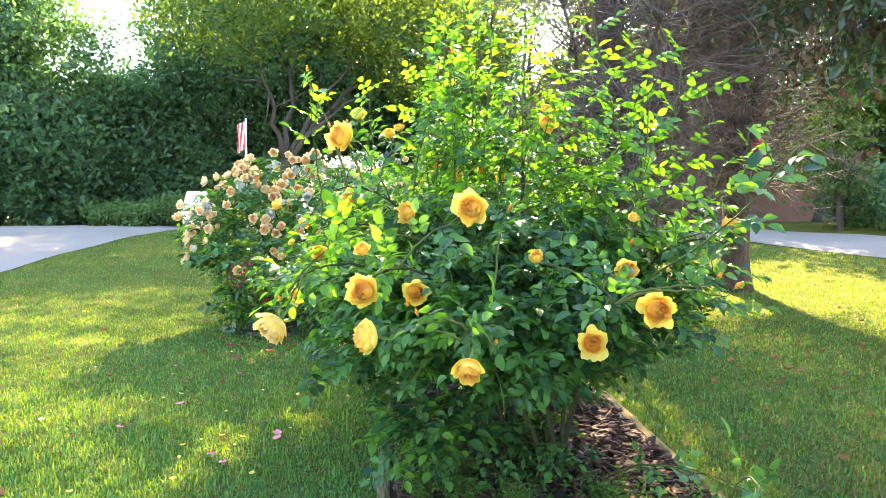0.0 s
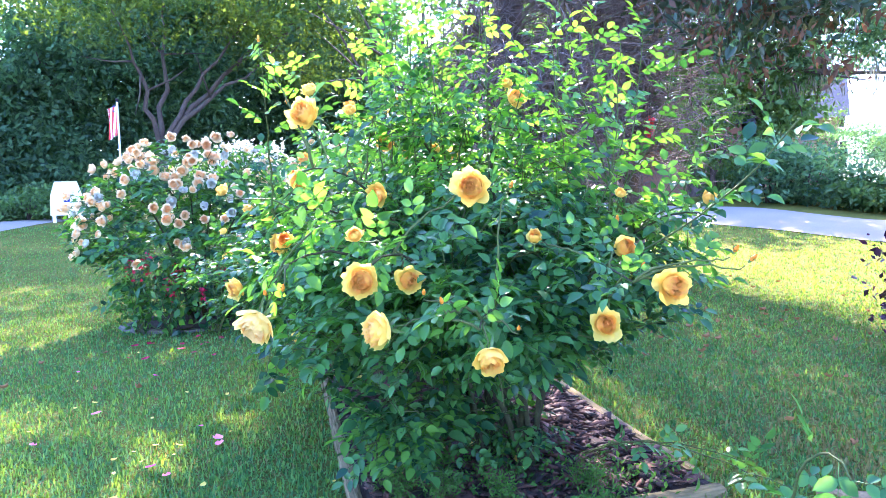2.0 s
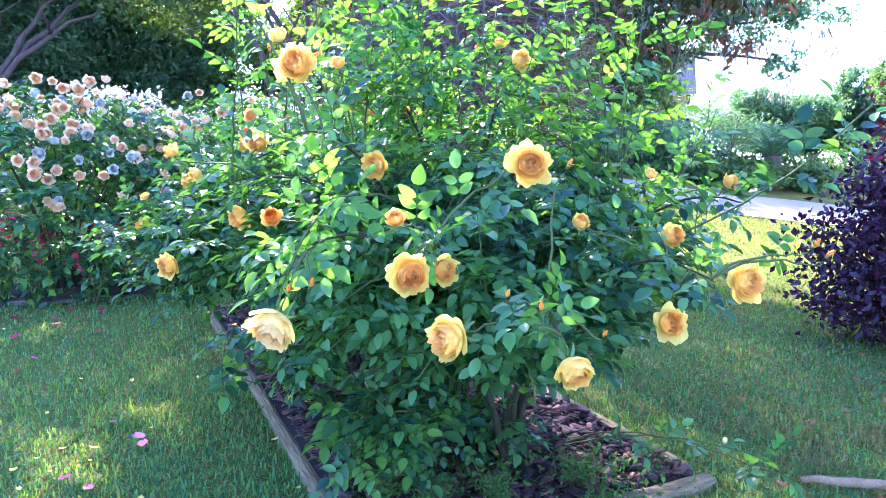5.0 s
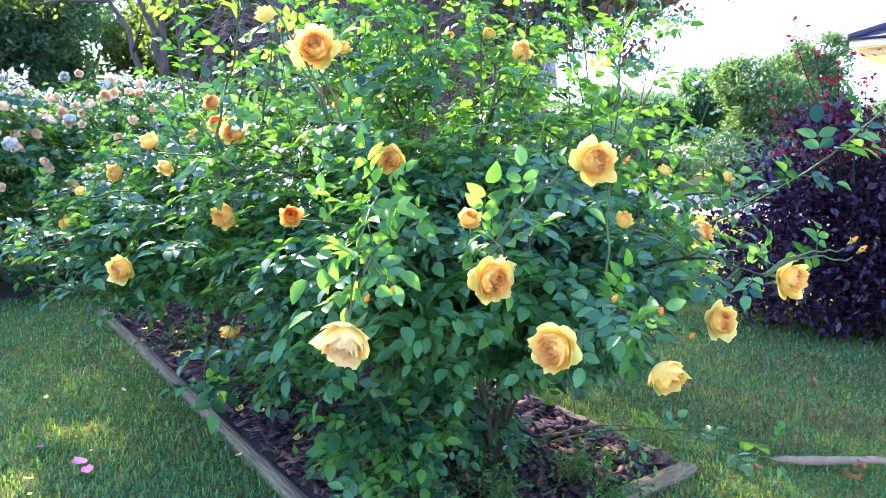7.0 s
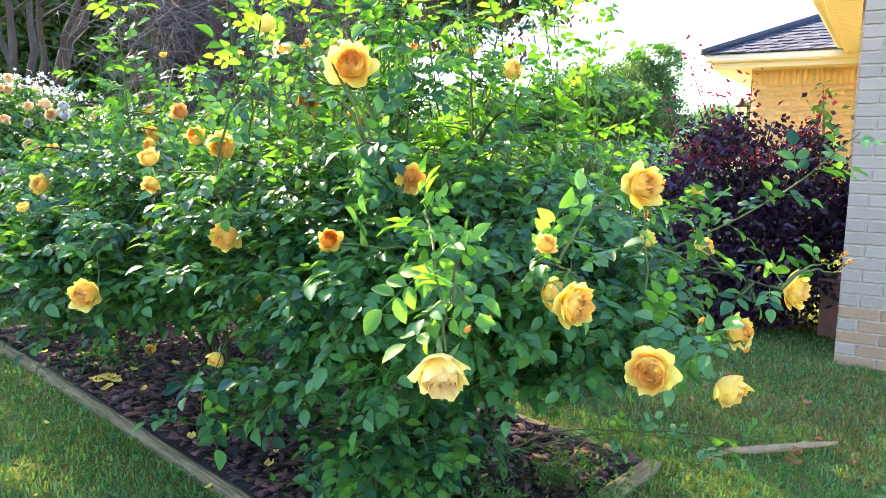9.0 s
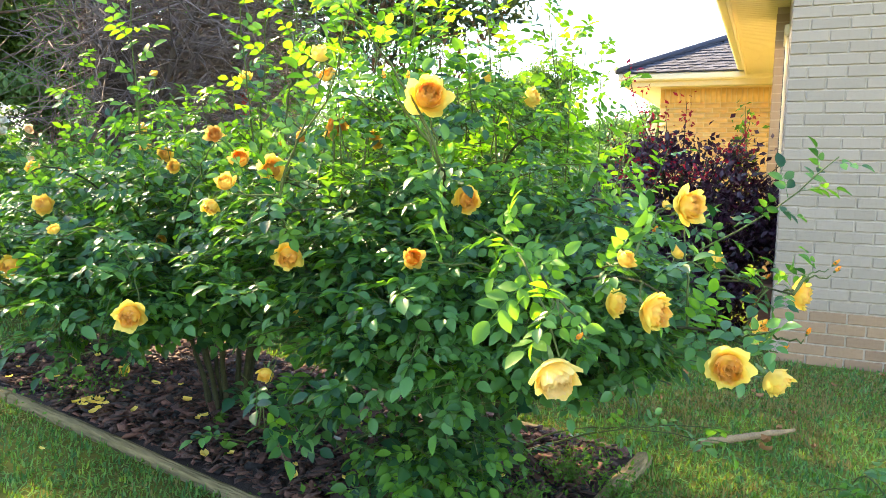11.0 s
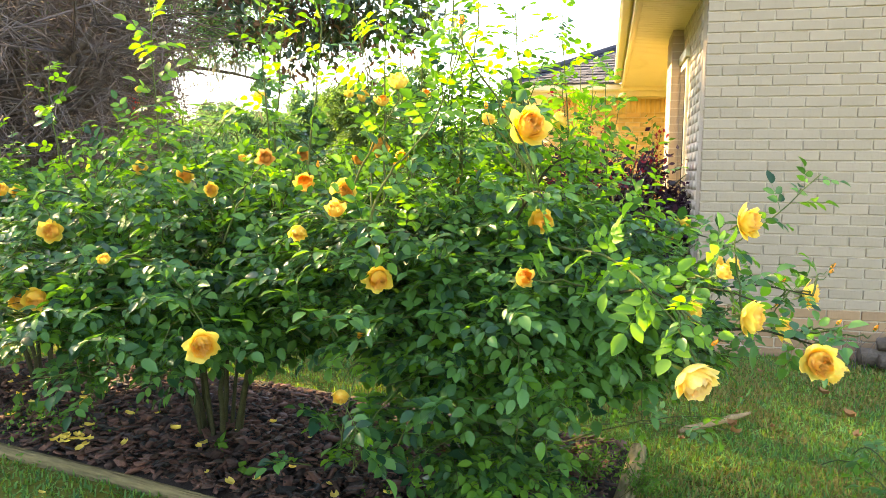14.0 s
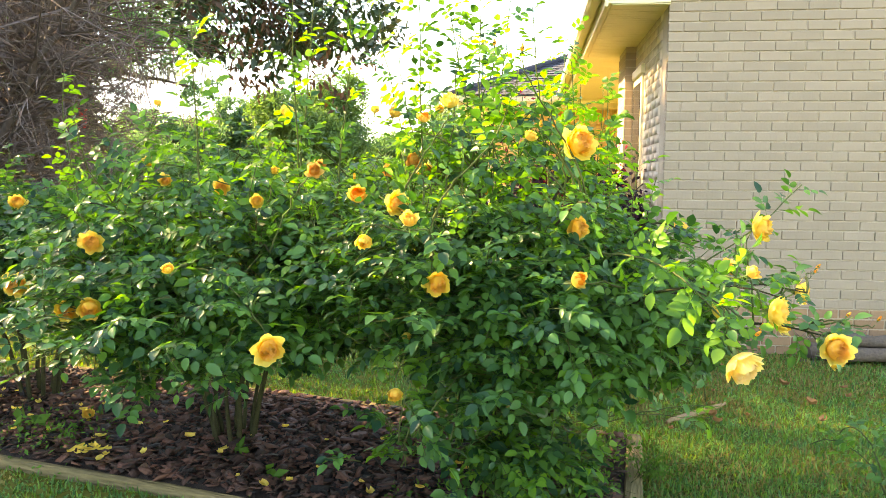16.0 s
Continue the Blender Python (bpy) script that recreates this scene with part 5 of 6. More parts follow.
# low shrubs along the far side
SHRUBS = [(133, 22, 1.8, 1.6), (129, 23, 2.2, 1.6), (137, 24, 1.8, 1.8), (142, 26, 2.4, 2.0), (147, 27, 2.2, 2.0), (117, 19, 1.6, 1.0), (113.5, 17.6, 1.4, 0.9), (111, 17.4, 1.35, 0.9), (108, 17.0, 0.7, 0.8), (106, 16.8, 0.65, 0.8), (103, 18, 0.8, 1.0), (98, 24, 1.6, 1.5), (95, 22, 1.3, 1.2), (92, 20, 1.5, 1.2), (89, 22, 1.2, 1.2), (168.5, 20.5, 0.9, 1.1), (165, 21, 1.0, 1.0), (171, 21, 0.8, 1.0), (162, 22, 1.1, 1.2)]
for az, d, h, r in SHRUBS:
    x, y, _ = polar(az, d)
    g = float(ground_z(x, y))
    ob = thing("shrub", "rounded green garden shrub beside the street", "shrub", "far shrubs", at=(x, y, g))
    part("foliage", leaves_mesh("foliage", crown_points([((x, y, g + h * 0.5), (r, r, h * 0.5)), ((x + .3, y, g + h * 0.3), (r, r, h * .35))], 2600, 0.5), 0.13, M_FAR_LEAF if az > 94 and not 110 < az < 114 else M_HEDGE_LEAF), ob, "", "stuff")
    part("stems", tri_mesh("stems", *joined([tube([(x + rnd.uniform(-.1, .1), y, g - .05), (x + rnd.uniform(-.3, .3), y + rnd.uniform(-.3, .3), g + h * .6)], [0.03, 0.01], 5) for _ in range(5)]), M_BARK), ob, kind="stuff")


# ---------------------------------------------------------------- house
HM = Matrix.Translation((HOUSE_C[0], HOUSE_C[1], 0)) @ Matrix.Rotation(math.atan2(HOUSE_U[1], HOUSE_U[0]), 4, "Z")
COURSE, BRICK_L, JOINT = 0.0677, 0.2032, 0.0095
NEAR_L, NEAR_H = 3.6, 2.60


def brick_template(mat, length):
    bm = bmesh.new()
    box_bm(bm, (0, -0.010, 0), (length - JOINT, 0.05, COURSE - JOINT), 0.003)
    return bm_mesh("brick", bm, mat)


def cube_arrays():
    v = np.array([(x, y, z) for x in (0, 1) for y in (0, 1) for z in (0, 1)], float)
    f = np.array([(0, 1, 3), (0, 3, 2), (4, 6, 7), (4, 7, 5), (0, 4, 5), (0, 5, 1), (2, 3, 7), (2, 7, 6), (0, 2, 6), (0, 6, 4), (1, 5, 7), (1, 7, 3)])
    return v, f


def build_house():
    house = thing("house", "single-storey brick house with cream eaves and shingled roof", "house", at=tuple(HM.translation))
    wall = part("wall", box("wall", (0.0, 0.0, -0.1), (NEAR_L, 0.22, NEAR_H + 0.2), M_MORTAR, HM), house, "greige painted brick wall with white joints")
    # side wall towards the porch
    side = part("side_wall", box("side_wall", (0.0, 0.222, -0.1), (0.2, 2.05, NEAR_H), M_SUNLIT_MORTAR, HM), house)
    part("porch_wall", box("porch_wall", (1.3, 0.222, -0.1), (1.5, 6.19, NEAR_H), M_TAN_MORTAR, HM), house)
    full = brick_template(M_BRICK, BRICK_L)
    raw = brick_template(M_RAW_BRICK, BRICK_L)
    half = brick_template(M_BRICK, BRICK_L / 2)
    rest_v, rest_s = [], []
    rows = int(NEAR_H / COURSE)
    count = 0
    for k in range(rows):
        z = -0.02 + k * COURSE
        x = 0.0
        if k % 2:
            lens = [BRICK_L / 2] + [BRICK_L] * 17
        else:
            lens = [BRICK_L] * 17
        for ln in lens:
            if x + ln > NEAR_L:
                break
            if x < 1.45 and count < 330:
                ob = new("brick", half if ln < 0.15 else (raw if k < 5 else full))
                ob.parent = wall
                ob.matrix_basis = HM @ Matrix.Translation((x, rnd.uniform(-.0015, .0015), z))
                count += 1
            else:
                rest_v.append((x, -0.010, z))
                rest_s.append((ln - JOINT, 0.05, COURSE - JOINT))
            x += ln
    n = len(rest_v)
    cv, cf = cube_arrays()
    v = cv[None] * np.array(rest_s)[:, None] + np.array(rest_v)[:, None]
    f = cf[None] + (np.arange(n) * 8)[:, None, None]
    me = tri_mesh("bricks", v.reshape(-1, 3), f.reshape(-1, 3), M_BRICK_J)
    me.transform(HM)
    part("bricks", me, wall, kind="stuff").matrix_parent_inverse = Matrix.Identity(4)
    # side wall bricks, sunlight included in their paler colour
    sv, ss = [], []
    for k in range(rows):
        y = 0.10 if k % 2 else 0.0
        while y < 1.62:
            sv.append((-0.0022, y + 0.225, -0.02 + k * COURSE))
            ss.append((0.05, BRICK_L - JOINT, COURSE - JOINT))
            y += BRICK_L
    sv, ss = np.array(sv), np.array(ss)
    keep = ~((sv[:, 1] > 0.84) & (sv[:, 1] < 1.56) & (sv[:, 2] < 2.1))
    sv, ss = sv[keep], ss[keep]
    v = cv[None] * ss[:, None] + sv[:, None]
    f = cf[None] + (np.arange(len(sv)) * 8)[:, None, None]
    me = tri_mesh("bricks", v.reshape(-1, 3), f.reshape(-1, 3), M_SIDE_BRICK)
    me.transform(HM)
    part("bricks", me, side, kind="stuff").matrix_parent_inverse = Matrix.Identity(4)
    win = part("window", box("window", (-0.02, 1.04, 0.3), (0.0, 1.54, 2.08), M_CREAM, HM, 0.004), house, "cream-framed sidelight window")
    pane = part("pane", box("pane", (-0.026, 1.10, 0.36), (-0.0205, 1.48, 2.02), M_GLASS, HM), win)
    pane.matrix_parent_inverse = Matrix.Identity(4)
    part("lintel", box("lintel", (-0.035, 1.0, 2.085), (0.0, 1.54, 2.16), M_CREAM, HM, 0.005), house)
    pil = part("pillar", box("pillar", (-0.09, 1.555, -0.1), (-0.003, 2.05, 2.39), M_MORTAR, HM), house, "brick pilaster at the porch opening")
    for k in range(35):
        z = -0.02 + k * COURSE
        b = part("brick", box("brick", (-0.094, 1.551, z), (-0.0035, 2.054, z + COURSE - JOINT), M_BRICK_J, HM), pil)
        b.matrix_parent_inverse = Matrix.Identity(4)
    # eave along the side: soffit boards, fascia, gutter
    EV = 0.42
    soffit = part("soffit", box("soffit", (-EV, -0.06, 2.40), (0.0, 2.06, 2.42), M_CREAM, HM), house, "cream slatted soffit")
    part("porch_ceiling", box("porch_ceiling", (-EV, 2.062, 2.40), (1.3, 5.77, 2.42), M_CREAM, HM), house)
    for q in np.arange(-0.05, 5.65, 0.075):
        s = part("soffit_board", box("soffit_board", (-EV + 0.03, q, 2.392), (0.0, q + 0.066, 2.399), M_CREAM, HM), soffit)
        s.matrix_parent_inverse = Matrix.Identity(4)
    part("fascia", box("fascia", (-EV - 0.025, -0.08, 2.375), (-EV, 5.77, 2.56), M_CREAM, HM, 0.004), house)
    part("gutter", box("gutter", (-EV - 0.125, -0.10, 2.44), (-EV - 0.03, 5.66, 2.56), M_CREAM, HM, 0.02), house)
    part("roof", mesh("roof", [HM @ Vector(q) for q in [(-EV - 0.1, -0.06, 2.58), (NEAR_L, -0.06, 3.9), (NEAR_L, 12, 3.9), (-EV - 0.1, 6.4, 2.58), (-EV - 0.1, -0.06, 2.55), (NEAR_L, -0.06, 3.86), (NEAR_L, 12, 3.86), (-EV - 0.1, 6.4, 2.55)]], [(0, 1, 2, 3), (7, 6, 5, 4), (0, 4, 5, 1), (3, 2, 6, 7), (0, 3, 7, 4)], M_SHINGLE), house)
    part("gable_wall", mesh("gable_wall", [HM @ Vector(q) for q in [(0, 0.0, NEAR_H + 0.2), (NEAR_L, 0.0, NEAR_H + 0.2), (NEAR_L, 0.0, 3.85), (0, 0, 2.82), (0, 0.2, NEAR_H + 0.2), (NEAR_L, 0.2, NEAR_H + 0.2), (NEAR_L, 0.2, 3.85), (0, 0.2, 2.82)]], [(0, 1, 2, 3), (7, 6, 5, 4), (3, 2, 6, 7)], M_BRICK_J), house)
    # the projecting wing
    W0, WN = -1.57, 6.2
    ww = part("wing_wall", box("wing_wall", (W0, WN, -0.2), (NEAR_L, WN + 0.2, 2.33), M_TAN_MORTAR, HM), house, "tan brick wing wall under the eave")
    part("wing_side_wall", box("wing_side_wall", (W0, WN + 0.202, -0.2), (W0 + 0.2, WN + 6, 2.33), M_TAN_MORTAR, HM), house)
    bv, bs = [], []
    for k in range(31):
        x = W0 + (0.1016 if k % 2 else 0.0)
        while x < 1.6:
            bv.append((x, WN - 0.01, -0.02 + k * COURSE))
            bs.append((BRICK_L - JOINT, 0.05, COURSE - JOINT))
            x += BRICK_L
    x = W0
    while x < 1.6:
        bv.append((x, WN - 0.014, -0.02 + 31 * COURSE))
        bs.append((COURSE - JOINT, 0.05, BRICK_L - JOINT))
        x += COURSE
    bv, bs = np.array(bv), np.array(bs)
    v = cv[None] * bs[:, None] + bv[:, None]
    f = cf[None] + (np.arange(len(bv)) * 8)[:, None, None]
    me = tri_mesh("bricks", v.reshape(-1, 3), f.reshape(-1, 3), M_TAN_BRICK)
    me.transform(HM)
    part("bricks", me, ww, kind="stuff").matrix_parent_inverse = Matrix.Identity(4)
    part("wing_soffit", box("wing_soffit", (W0 - 0.42, WN - 0.42, 2.30), (NEAR_L, WN + 6, 2.322), M_CREAM, HM), house)
    part("wing_fascia", box("wing_fascia", (W0 - 0.45, WN - 0.45, 2.27), (NEAR_L, WN - 0.42, 2.43), M_CREAM, HM, 0.005), house)
    part("wing_fascia", box("wing_fascia", (W0 - 0.45, WN - 0.418, 2.27), (W0 - 0.42, WN + 6, 2.43), M_CREAM, HM, 0.005), house)
    part("wing_gutter", box("wing_gutter", (W0 - 0.52, WN - 0.55, 2.34), (NEAR_L, WN - 0.455, 2.44), M_CREAM, HM, 0.02), house)
    # hip roof in shingle courses
    A = np.array([W0 - 0.54, WN - 0.56, 2.445])
    apex = np.array([2.2, 9.6, 4.35])
    B = np.array([8.5, WN - 0.56, 2.445])
    D = np.array([W0 - 0.54, 13.5, 2.445])
    wr = part("wing_roof", mesh("wing_roof", [HM @ Vector(q) for q in (A, B, apex, D)], [(0, 1, 2), (3, 0, 2)], M_SHINGLE), house, "dark grey asphalt shingle hip roof")
    sv, sf = [], []
    nrm = unit(np.cross(B - A, apex - A))
    rows_n = 36
    for k in range(rows_n):
        s0, s1 = k / rows_n, (k + 1.25) / rows_n
        l0, r0 = A + (apex - A) * s0, B + (apex - B) * s0
        l1, r1 = A + (apex - A) * min(s1, 1), B + (apex - B) * min(s1, 1)
        width = np.linalg.norm(r0 - l0)
        cuts = np.arange(-rnd.uniform(0, .2), width, 0.15)
        for c in cuts:
            c0, c1 = max(c, 0) / width, min(c + rnd.uniform(.12, .148), width) / width
            if c1 <= c0 or c * 1.0 > 5:
                continue
            th = rnd.choice((0.012, 0.02))
            b0, b1 = l0 + (r0 - l0) * c0, l0 + (r0 - l0) * c1
            t0, t1 = l1 + (r1 - l1) * c0, l1 + (r1 - l1) * c1
            i = len(sv)
            sv += [b0 + nrm * th, b1 + nrm * th, t1 + nrm * 0.004, t0 + nrm * 0.004, b0, b1]
            sf += [(i, i + 1, i + 2, i + 3), (i + 4, i + 5, i + 1, i)]
    cap = [A + (apex - A) * q + np.array([0, 0, 0.03]) for q in np.linspace(0, 1, 14)]
    hip = part("hip_cap", tri_mesh("hip_cap", *tube([HM @ Vector(q) for q in cap], [0.05] * 14, 6), M_SHINGLE), wr)
    hip.matrix_parent_inverse = Matrix.Identity(4)
    me = mesh("shingles", [HM @ Vector(q) for q in sv], sf, M_SHINGLE)
    part("shingles", me, wr, kind="stuff").matrix_parent_inverse = Matrix.Identity(4)


build_house()


# ---------------------------------------------------------------- shrubs near the house
def purple_shrub():
    c = np.array([-0.34, 5.66, 0.0])
    ob = thing("loropetalum_shrub", "dense dark purple shrub with red young tips by the house corner", "shrub", at=tuple(c))
    stems = []
    for _ in range(16):
        a = rnd.uniform(0, 6.28)
        tip = c + np.array([math.cos(a) * rnd.uniform(.2, .7), math.sin(a) * rnd.uniform(.2, .6), rnd.uniform(1.0, 1.45)])
        stems.append(tube(bezier(c + np.array([rnd.uniform(-.1, .1), rnd.uniform(-.1, .1), 0]), c + np.array([0, 0, .4]), (c + tip) / 2 + np.array([0, 0, .3]), tip), np.linspace(.014, .004, 12), 5))
    for tip in ((-0.75, 5.5, 1.85), (-0.62, 5.75, 1.7), (-0.35, 5.5, 1.6), (0.1, 5.6, 1.5), (-0.5, 5.4, 1.55), (-0.85, 5.6, 1.45)):
        t = np.array(tip)
        stems.append(tube(bezier(c + np.array([0, 0, .6]), c + np.array([0, 0, 1.0]), t - np.array([0, 0, .3]), t), np.linspace(.008, .002, 12), 5))
    part("stems", tri_mesh("stems", *joined(stems), M_OLD_CANE, True), ob, kind="stuff")
    blobs = [(c + np.array([0, 0, 0.55]), (0.72, 0.52, 0.48)), (c + np.array([0, 0, 0.98]), (0.60, 0.45, 0.38)), (c + np.array([0.35, 0, 0.8]), (0.45, 0.42, 0.40)), (c + np.array([-0.35, 0, 0.4]), (0.55, 0.5, 0.38)), (c + np.array([0, 0, 0.22]), (0.66, 0.5, 0.22))]
    part("foliage", leaves_mesh("foliage", crown_points(blobs, 19000, 0.45), 0.048, M_PURPLE, 0.55, 0.4), ob, "", "stuff")
    pts = [crown_points([(c + np.array([0, 0, 1.2]), (0.58, 0.42, 0.26))], 420, 0.5)]
    for v, _ in stems[16:]:
        k = v.reshape(12, 5, 3).mean(1)[5:]
        pts.append(np.repeat(k, 7, axis=0) + rng.normal(size=(len(k) * 7, 3)) * 0.03)
    part("young_leaves", leaves_mesh("young_leaves", np.concatenate(pts), 0.036, M_PURPLE_TIP, 0.5, 0.3), ob, "crimson young leaves at the tips", "stuff")


purple_shrub()


# ---------------------------------------------------------------- second bed: peach and white roses
def peach_bush(base, centre, radii, blooms, label, kind="peach", dia=0.10, fills=420, top=0.0):
    b = Bush("rose_bush", label, base, "pale rose bushes beyond the bed")
    c, r = np.array(centre), np.array(radii)
    n = 9
    for k in range(n):
        a = 2 * math.pi * k / n
        tip = c + np.array([math.cos(a) * r[0] * .7, math.sin(a) * r[1] * .7, rnd.uniform(0.2, 0.7) * r[2]])
        b.cane(*arch((base[0] + 0.08 * math.cos(a), base[1] + 0.08 * math.sin(a), 0.0), tip, 0.5), 0.012, 0.004, True, 0.6, 0.06, 1.2, 0.03, 10)
    b.main = n
    b.fill(c, r, fills, 0.6, 1.25, 0.03, 0.08)
    done = 0
    while done < blooms:
        d = unit(rng.normal(size=3) + np.array([0.25, -0.5, 0.55]))
        if d[2] < -0.25 or d[1] > 0.55:
            continue
        p = c + d * r * rng.uniform(1.0, 1.13) + np.array([0, 0, top * rng.random() * max(d[2], 0)])
        f = unit(d * np.array([1, 1, .5]) + np.array([0.35, -0.45, 0.15]) + rng.normal(size=3) * 0.25)
        m = 1 + (rng.random() < 0.45) + (rng.random() < 0.2)
        for _ in range(m):
            kd = "white" if (kind == "peach" and rng.random() < 0.13) else kind
            flower(b.ob, kd, p + rng.normal(size=3) * 0.06, f + rng.normal(size=3) * 0.25, dia * rng.uniform(.72, 1.15))
        e = p - f * 0.3
        b.green.append(tube([e, (e + p) / 2 + np.array([0, 0, .02]), p - f * 0.02], [.004, .003, .002], 4))
        done += 1
    b.finish(0, LEAVES)
    return b


peach_bush((-6.2, 3.45), (-6.2, 3.45, 0.80), (0.95, 0.95, 0.76), 105, "bushy rose with clusters of peach-pink blooms in the second bed")
peach_bush((-5.8, 4.75), (-5.8, 4.8, 0.85), (0.95, 0.85, 0.68), 55, "tall rose bush with peach-pink blooms beside the white one")
# crimson salvia under the peach roses
for x, y in ((-5.6, 2.95), (-5.35, 3.25), (-5.95, 2.8), (-5.2, 3.65), (-5.1, 4.0)):
    ob = thing("salvia", "low dark-leaved salvia with crimson flower spikes", "flower", "crimson salvias", at=(x, y, 0))
    bpy.context.view_layer.update()
    stems, pts, lf = [], [], []
    for _ in range(9):
        t = np.array([x + rnd.uniform(-.22, .22), y + rnd.uniform(-.22, .22), rnd.uniform(0.35, 0.62)])
        stems.append(tube([(x + rnd.uniform(-.05, .05), y, 0), (t + np.array([x, y, 0])) / 2, t], [.004, .003, .002], 4))
        if rnd.random() < 0.45:
            pts.append(t + rng.normal(size=(22, 3)) * np.array([.018, .018, .05]))
        lf.append(np.array([x, y, 0.05]) + (t - np.array([x, y, 0])) * rng.random((16, 1)) * 0.85 + rng.normal(size=(16, 3)) * 0.06)
    part("stems", tri_mesh("stems", *joined(stems), M_CANE), ob, kind="stuff")
    part("foliage", leaves_mesh("foliage", np.concatenate(lf), 0.075, M_ROSE_LEAF, 0.55, 0.4, 0.4), ob, kind="stuff")
    if pts:
        part("flowers", leaves_mesh("flowers", np.concatenate(pts), 0.035, M_CRIMSON, 0.6, 0.2), ob, "crimson flower spikes", "stuff")


def white_bush(base, centre, radii):
    b = Bush("rose_bush", "spreading rose bush topped with massed small white flowers", base, "pale rose bushes beyond the bed")
    c, r = np.array(centre), np.array(radii)
    for k in range(8):
        a = 2 * math.pi * k / 8
        b.cane(*arch((base[0], base[1], 0.0), c + np.array([math.cos(a) * r[0] * .6, math.sin(a) * r[1] * .6, r[2] * .5]), .5), .012, .004, True, .6, .08, 1.2, .03, 10)
    b.main = 8
    b.fill(c, r, 330, 0.6, 1.25, 0.03, 0.1)
    pts = []
    for _ in range(52):
        d = unit(rng.normal(size=3) + np.array([0.1, -0.2, 0.9]))
        p = c + d * r * rng.uniform(1.0, 1.12)
        pts.append(p + rng.normal(size=(26, 3)) * np.array([.07, .07, .035]))
    part("blossom", leaves_mesh("blossom", np.concatenate(pts), 0.045, M_WHITE_PETAL, 0.9, 0.6), b.ob, "clusters of small white flowers", "stuff")
    b.finish(0, LEAVES)


white_bush((-7.3, 4.5), (-7.3, 4.5, 1.05), (0.9, 0.9, 0.62))
white_bush((-6.9, 6.0), (-6.9, 6.0, 1.0), (1.1, 1.0, 0.72))


def second_bed():
    a = np.linspace(0, 2 * np.pi, 30, endpoint=False)
    rim = np.column_stack([-6.1 + 0.72 * np.cos(a) + 0.12 * np.sin(a), 4.1 + 1.25 * np.sin(a), np.full(30, 0.02)])
    v = [(-6.1, 4.1, 0.035)] + [tuple(q) for q in rim]
    ob = new("garden_bed", mesh("garden_bed", v, [(0, 1 + k, 1 + (k + 1) % 30) for k in range(30)], M_SOIL, True))
    tagged(ob, "dark mulched soil under the peach roses", "soil", kind="structure")
    for k in range(30):
        p = rim[k] * np.array([1, 1, 0]) + np.array([0, 0, 0.0])
        bm = bmesh.new()
        box_bm(bm, (-0.13, -0.05, -0.04), (0.10, 0.045, 0.012), 0.012)
        for q in bm.verts:
            q.co += Vector((rnd.uniform(-.03, .03), rnd.uniform(-.015, .015), rnd.uniform(-.012, .012)))
        d = rim[(k + 1) % 30] - rim[k]
        s = new("edging_stone", bm_mesh("edging_stone", bm, M_STONE))
        s.matrix_world = Matrix.Translation(p) @ Matrix.Rotation(math.atan2(d[1], d[0]), 4, "Z")
        tagged(s, "rough grey edging stone round the second bed", "edging stone", "second bed edging stones")


second_bed()

# ---------------------------------------------------------------- young rose shoots beside the lawn
young = Bush("rose_bush", "young rose with a few blue-green leafy shoots on the lawn", (-0.28, 2.12))
for tip in ((-0.07, 1.98, 0.54), (-0.30, 2.20, 0.30), (-0.40, 2.28, 0.27), (-0.20, 2.10, 0.30), (-0.46, 2.36, 0.20), (-0.12, 2.28, 0.24), (-0.36, 2.12, 0.24)):
    young.cane(*arch((-0.28 + rnd.uniform(-.03, .03), 2.12 + rnd.uniform(-.03, .03), 0.0), tip, 0.6), 0.004, 0.0018, False, 0.35, 0.055, 0.8, 0.0, 14)
young.main = 7
young.finish(60)

# a long low runner over the lawn from the main bush
run = Bush("rose_runner", "thin green rose runner trailing low over the grass", (-1.36, 2.90))
run.cane((-1.36, 2.90, 0.03), (-1.2, 2.97, 0.17), (-0.95, 2.96, 0.16), (-0.56, 2.87, 0.14), 0.0038, 0.0018, False, 0.3, 0.10, 0.9, 0.0, 16)
run.cane((-1.36, 2.90, 0.03), (-1.1, 2.75, 0.2), (-0.85, 2.7, 0.28), (-0.62, 2.72, 0.24), 0.0035, 0.0015, False, 0.3, 0.09, 0.8, 0.0, 16)
run.main = 2
run.finish(12)


# ---------------------------------------------------------------- small things
def low_weed(x, y, r, n, size, z=0.0, name="weed"):
    ob = thing(name, "small green weed growing in the mulch", "weed", "weeds in the bed", at=(x, y, z))
    pts = np.column_stack([x + rng.normal(size=n) * r, y + rng.normal(size=n) * r, z + 0.02 + np.abs(rng.normal(size=n)) * r * 0.45])
    part("leaves", leaves_mesh("leaves", pts, size, M_PLANT, 0.55, 0.6), ob, kind="stuff")
    part("stem", tri_mesh("stem", *tube([(x, y, z - 0.01), (x, y, z + 0.05)], [.004, .002], 4), M_CANE), ob)


for x, y, r, n, s in ((-1.55, 2.45, 0.13, 420, 0.020), (-1.35, 2.62, 0.12, 260, 0.020), (-3.4, 3.28, 0.14, 300, 0.022), (-1.78, 2.55, 0.08, 120, 0.02), (-1.1, 2.75, 0.10, 170, 0.022), (-1.05, 3.0, 0.09, 120, 0.022), (-2.0, 2.5, 0.04, 26, 0.03), (-2.45, 2.75, 0.03, 12, 0.05), (-3.6, 3.45, 0.06, 26, 0.07), (-2.62, 3.0, 0.03, 10, 0.07), (-4.2, 3.6, 0.10, 110, 0.025)):
    low_weed(x, y, r, n, s)


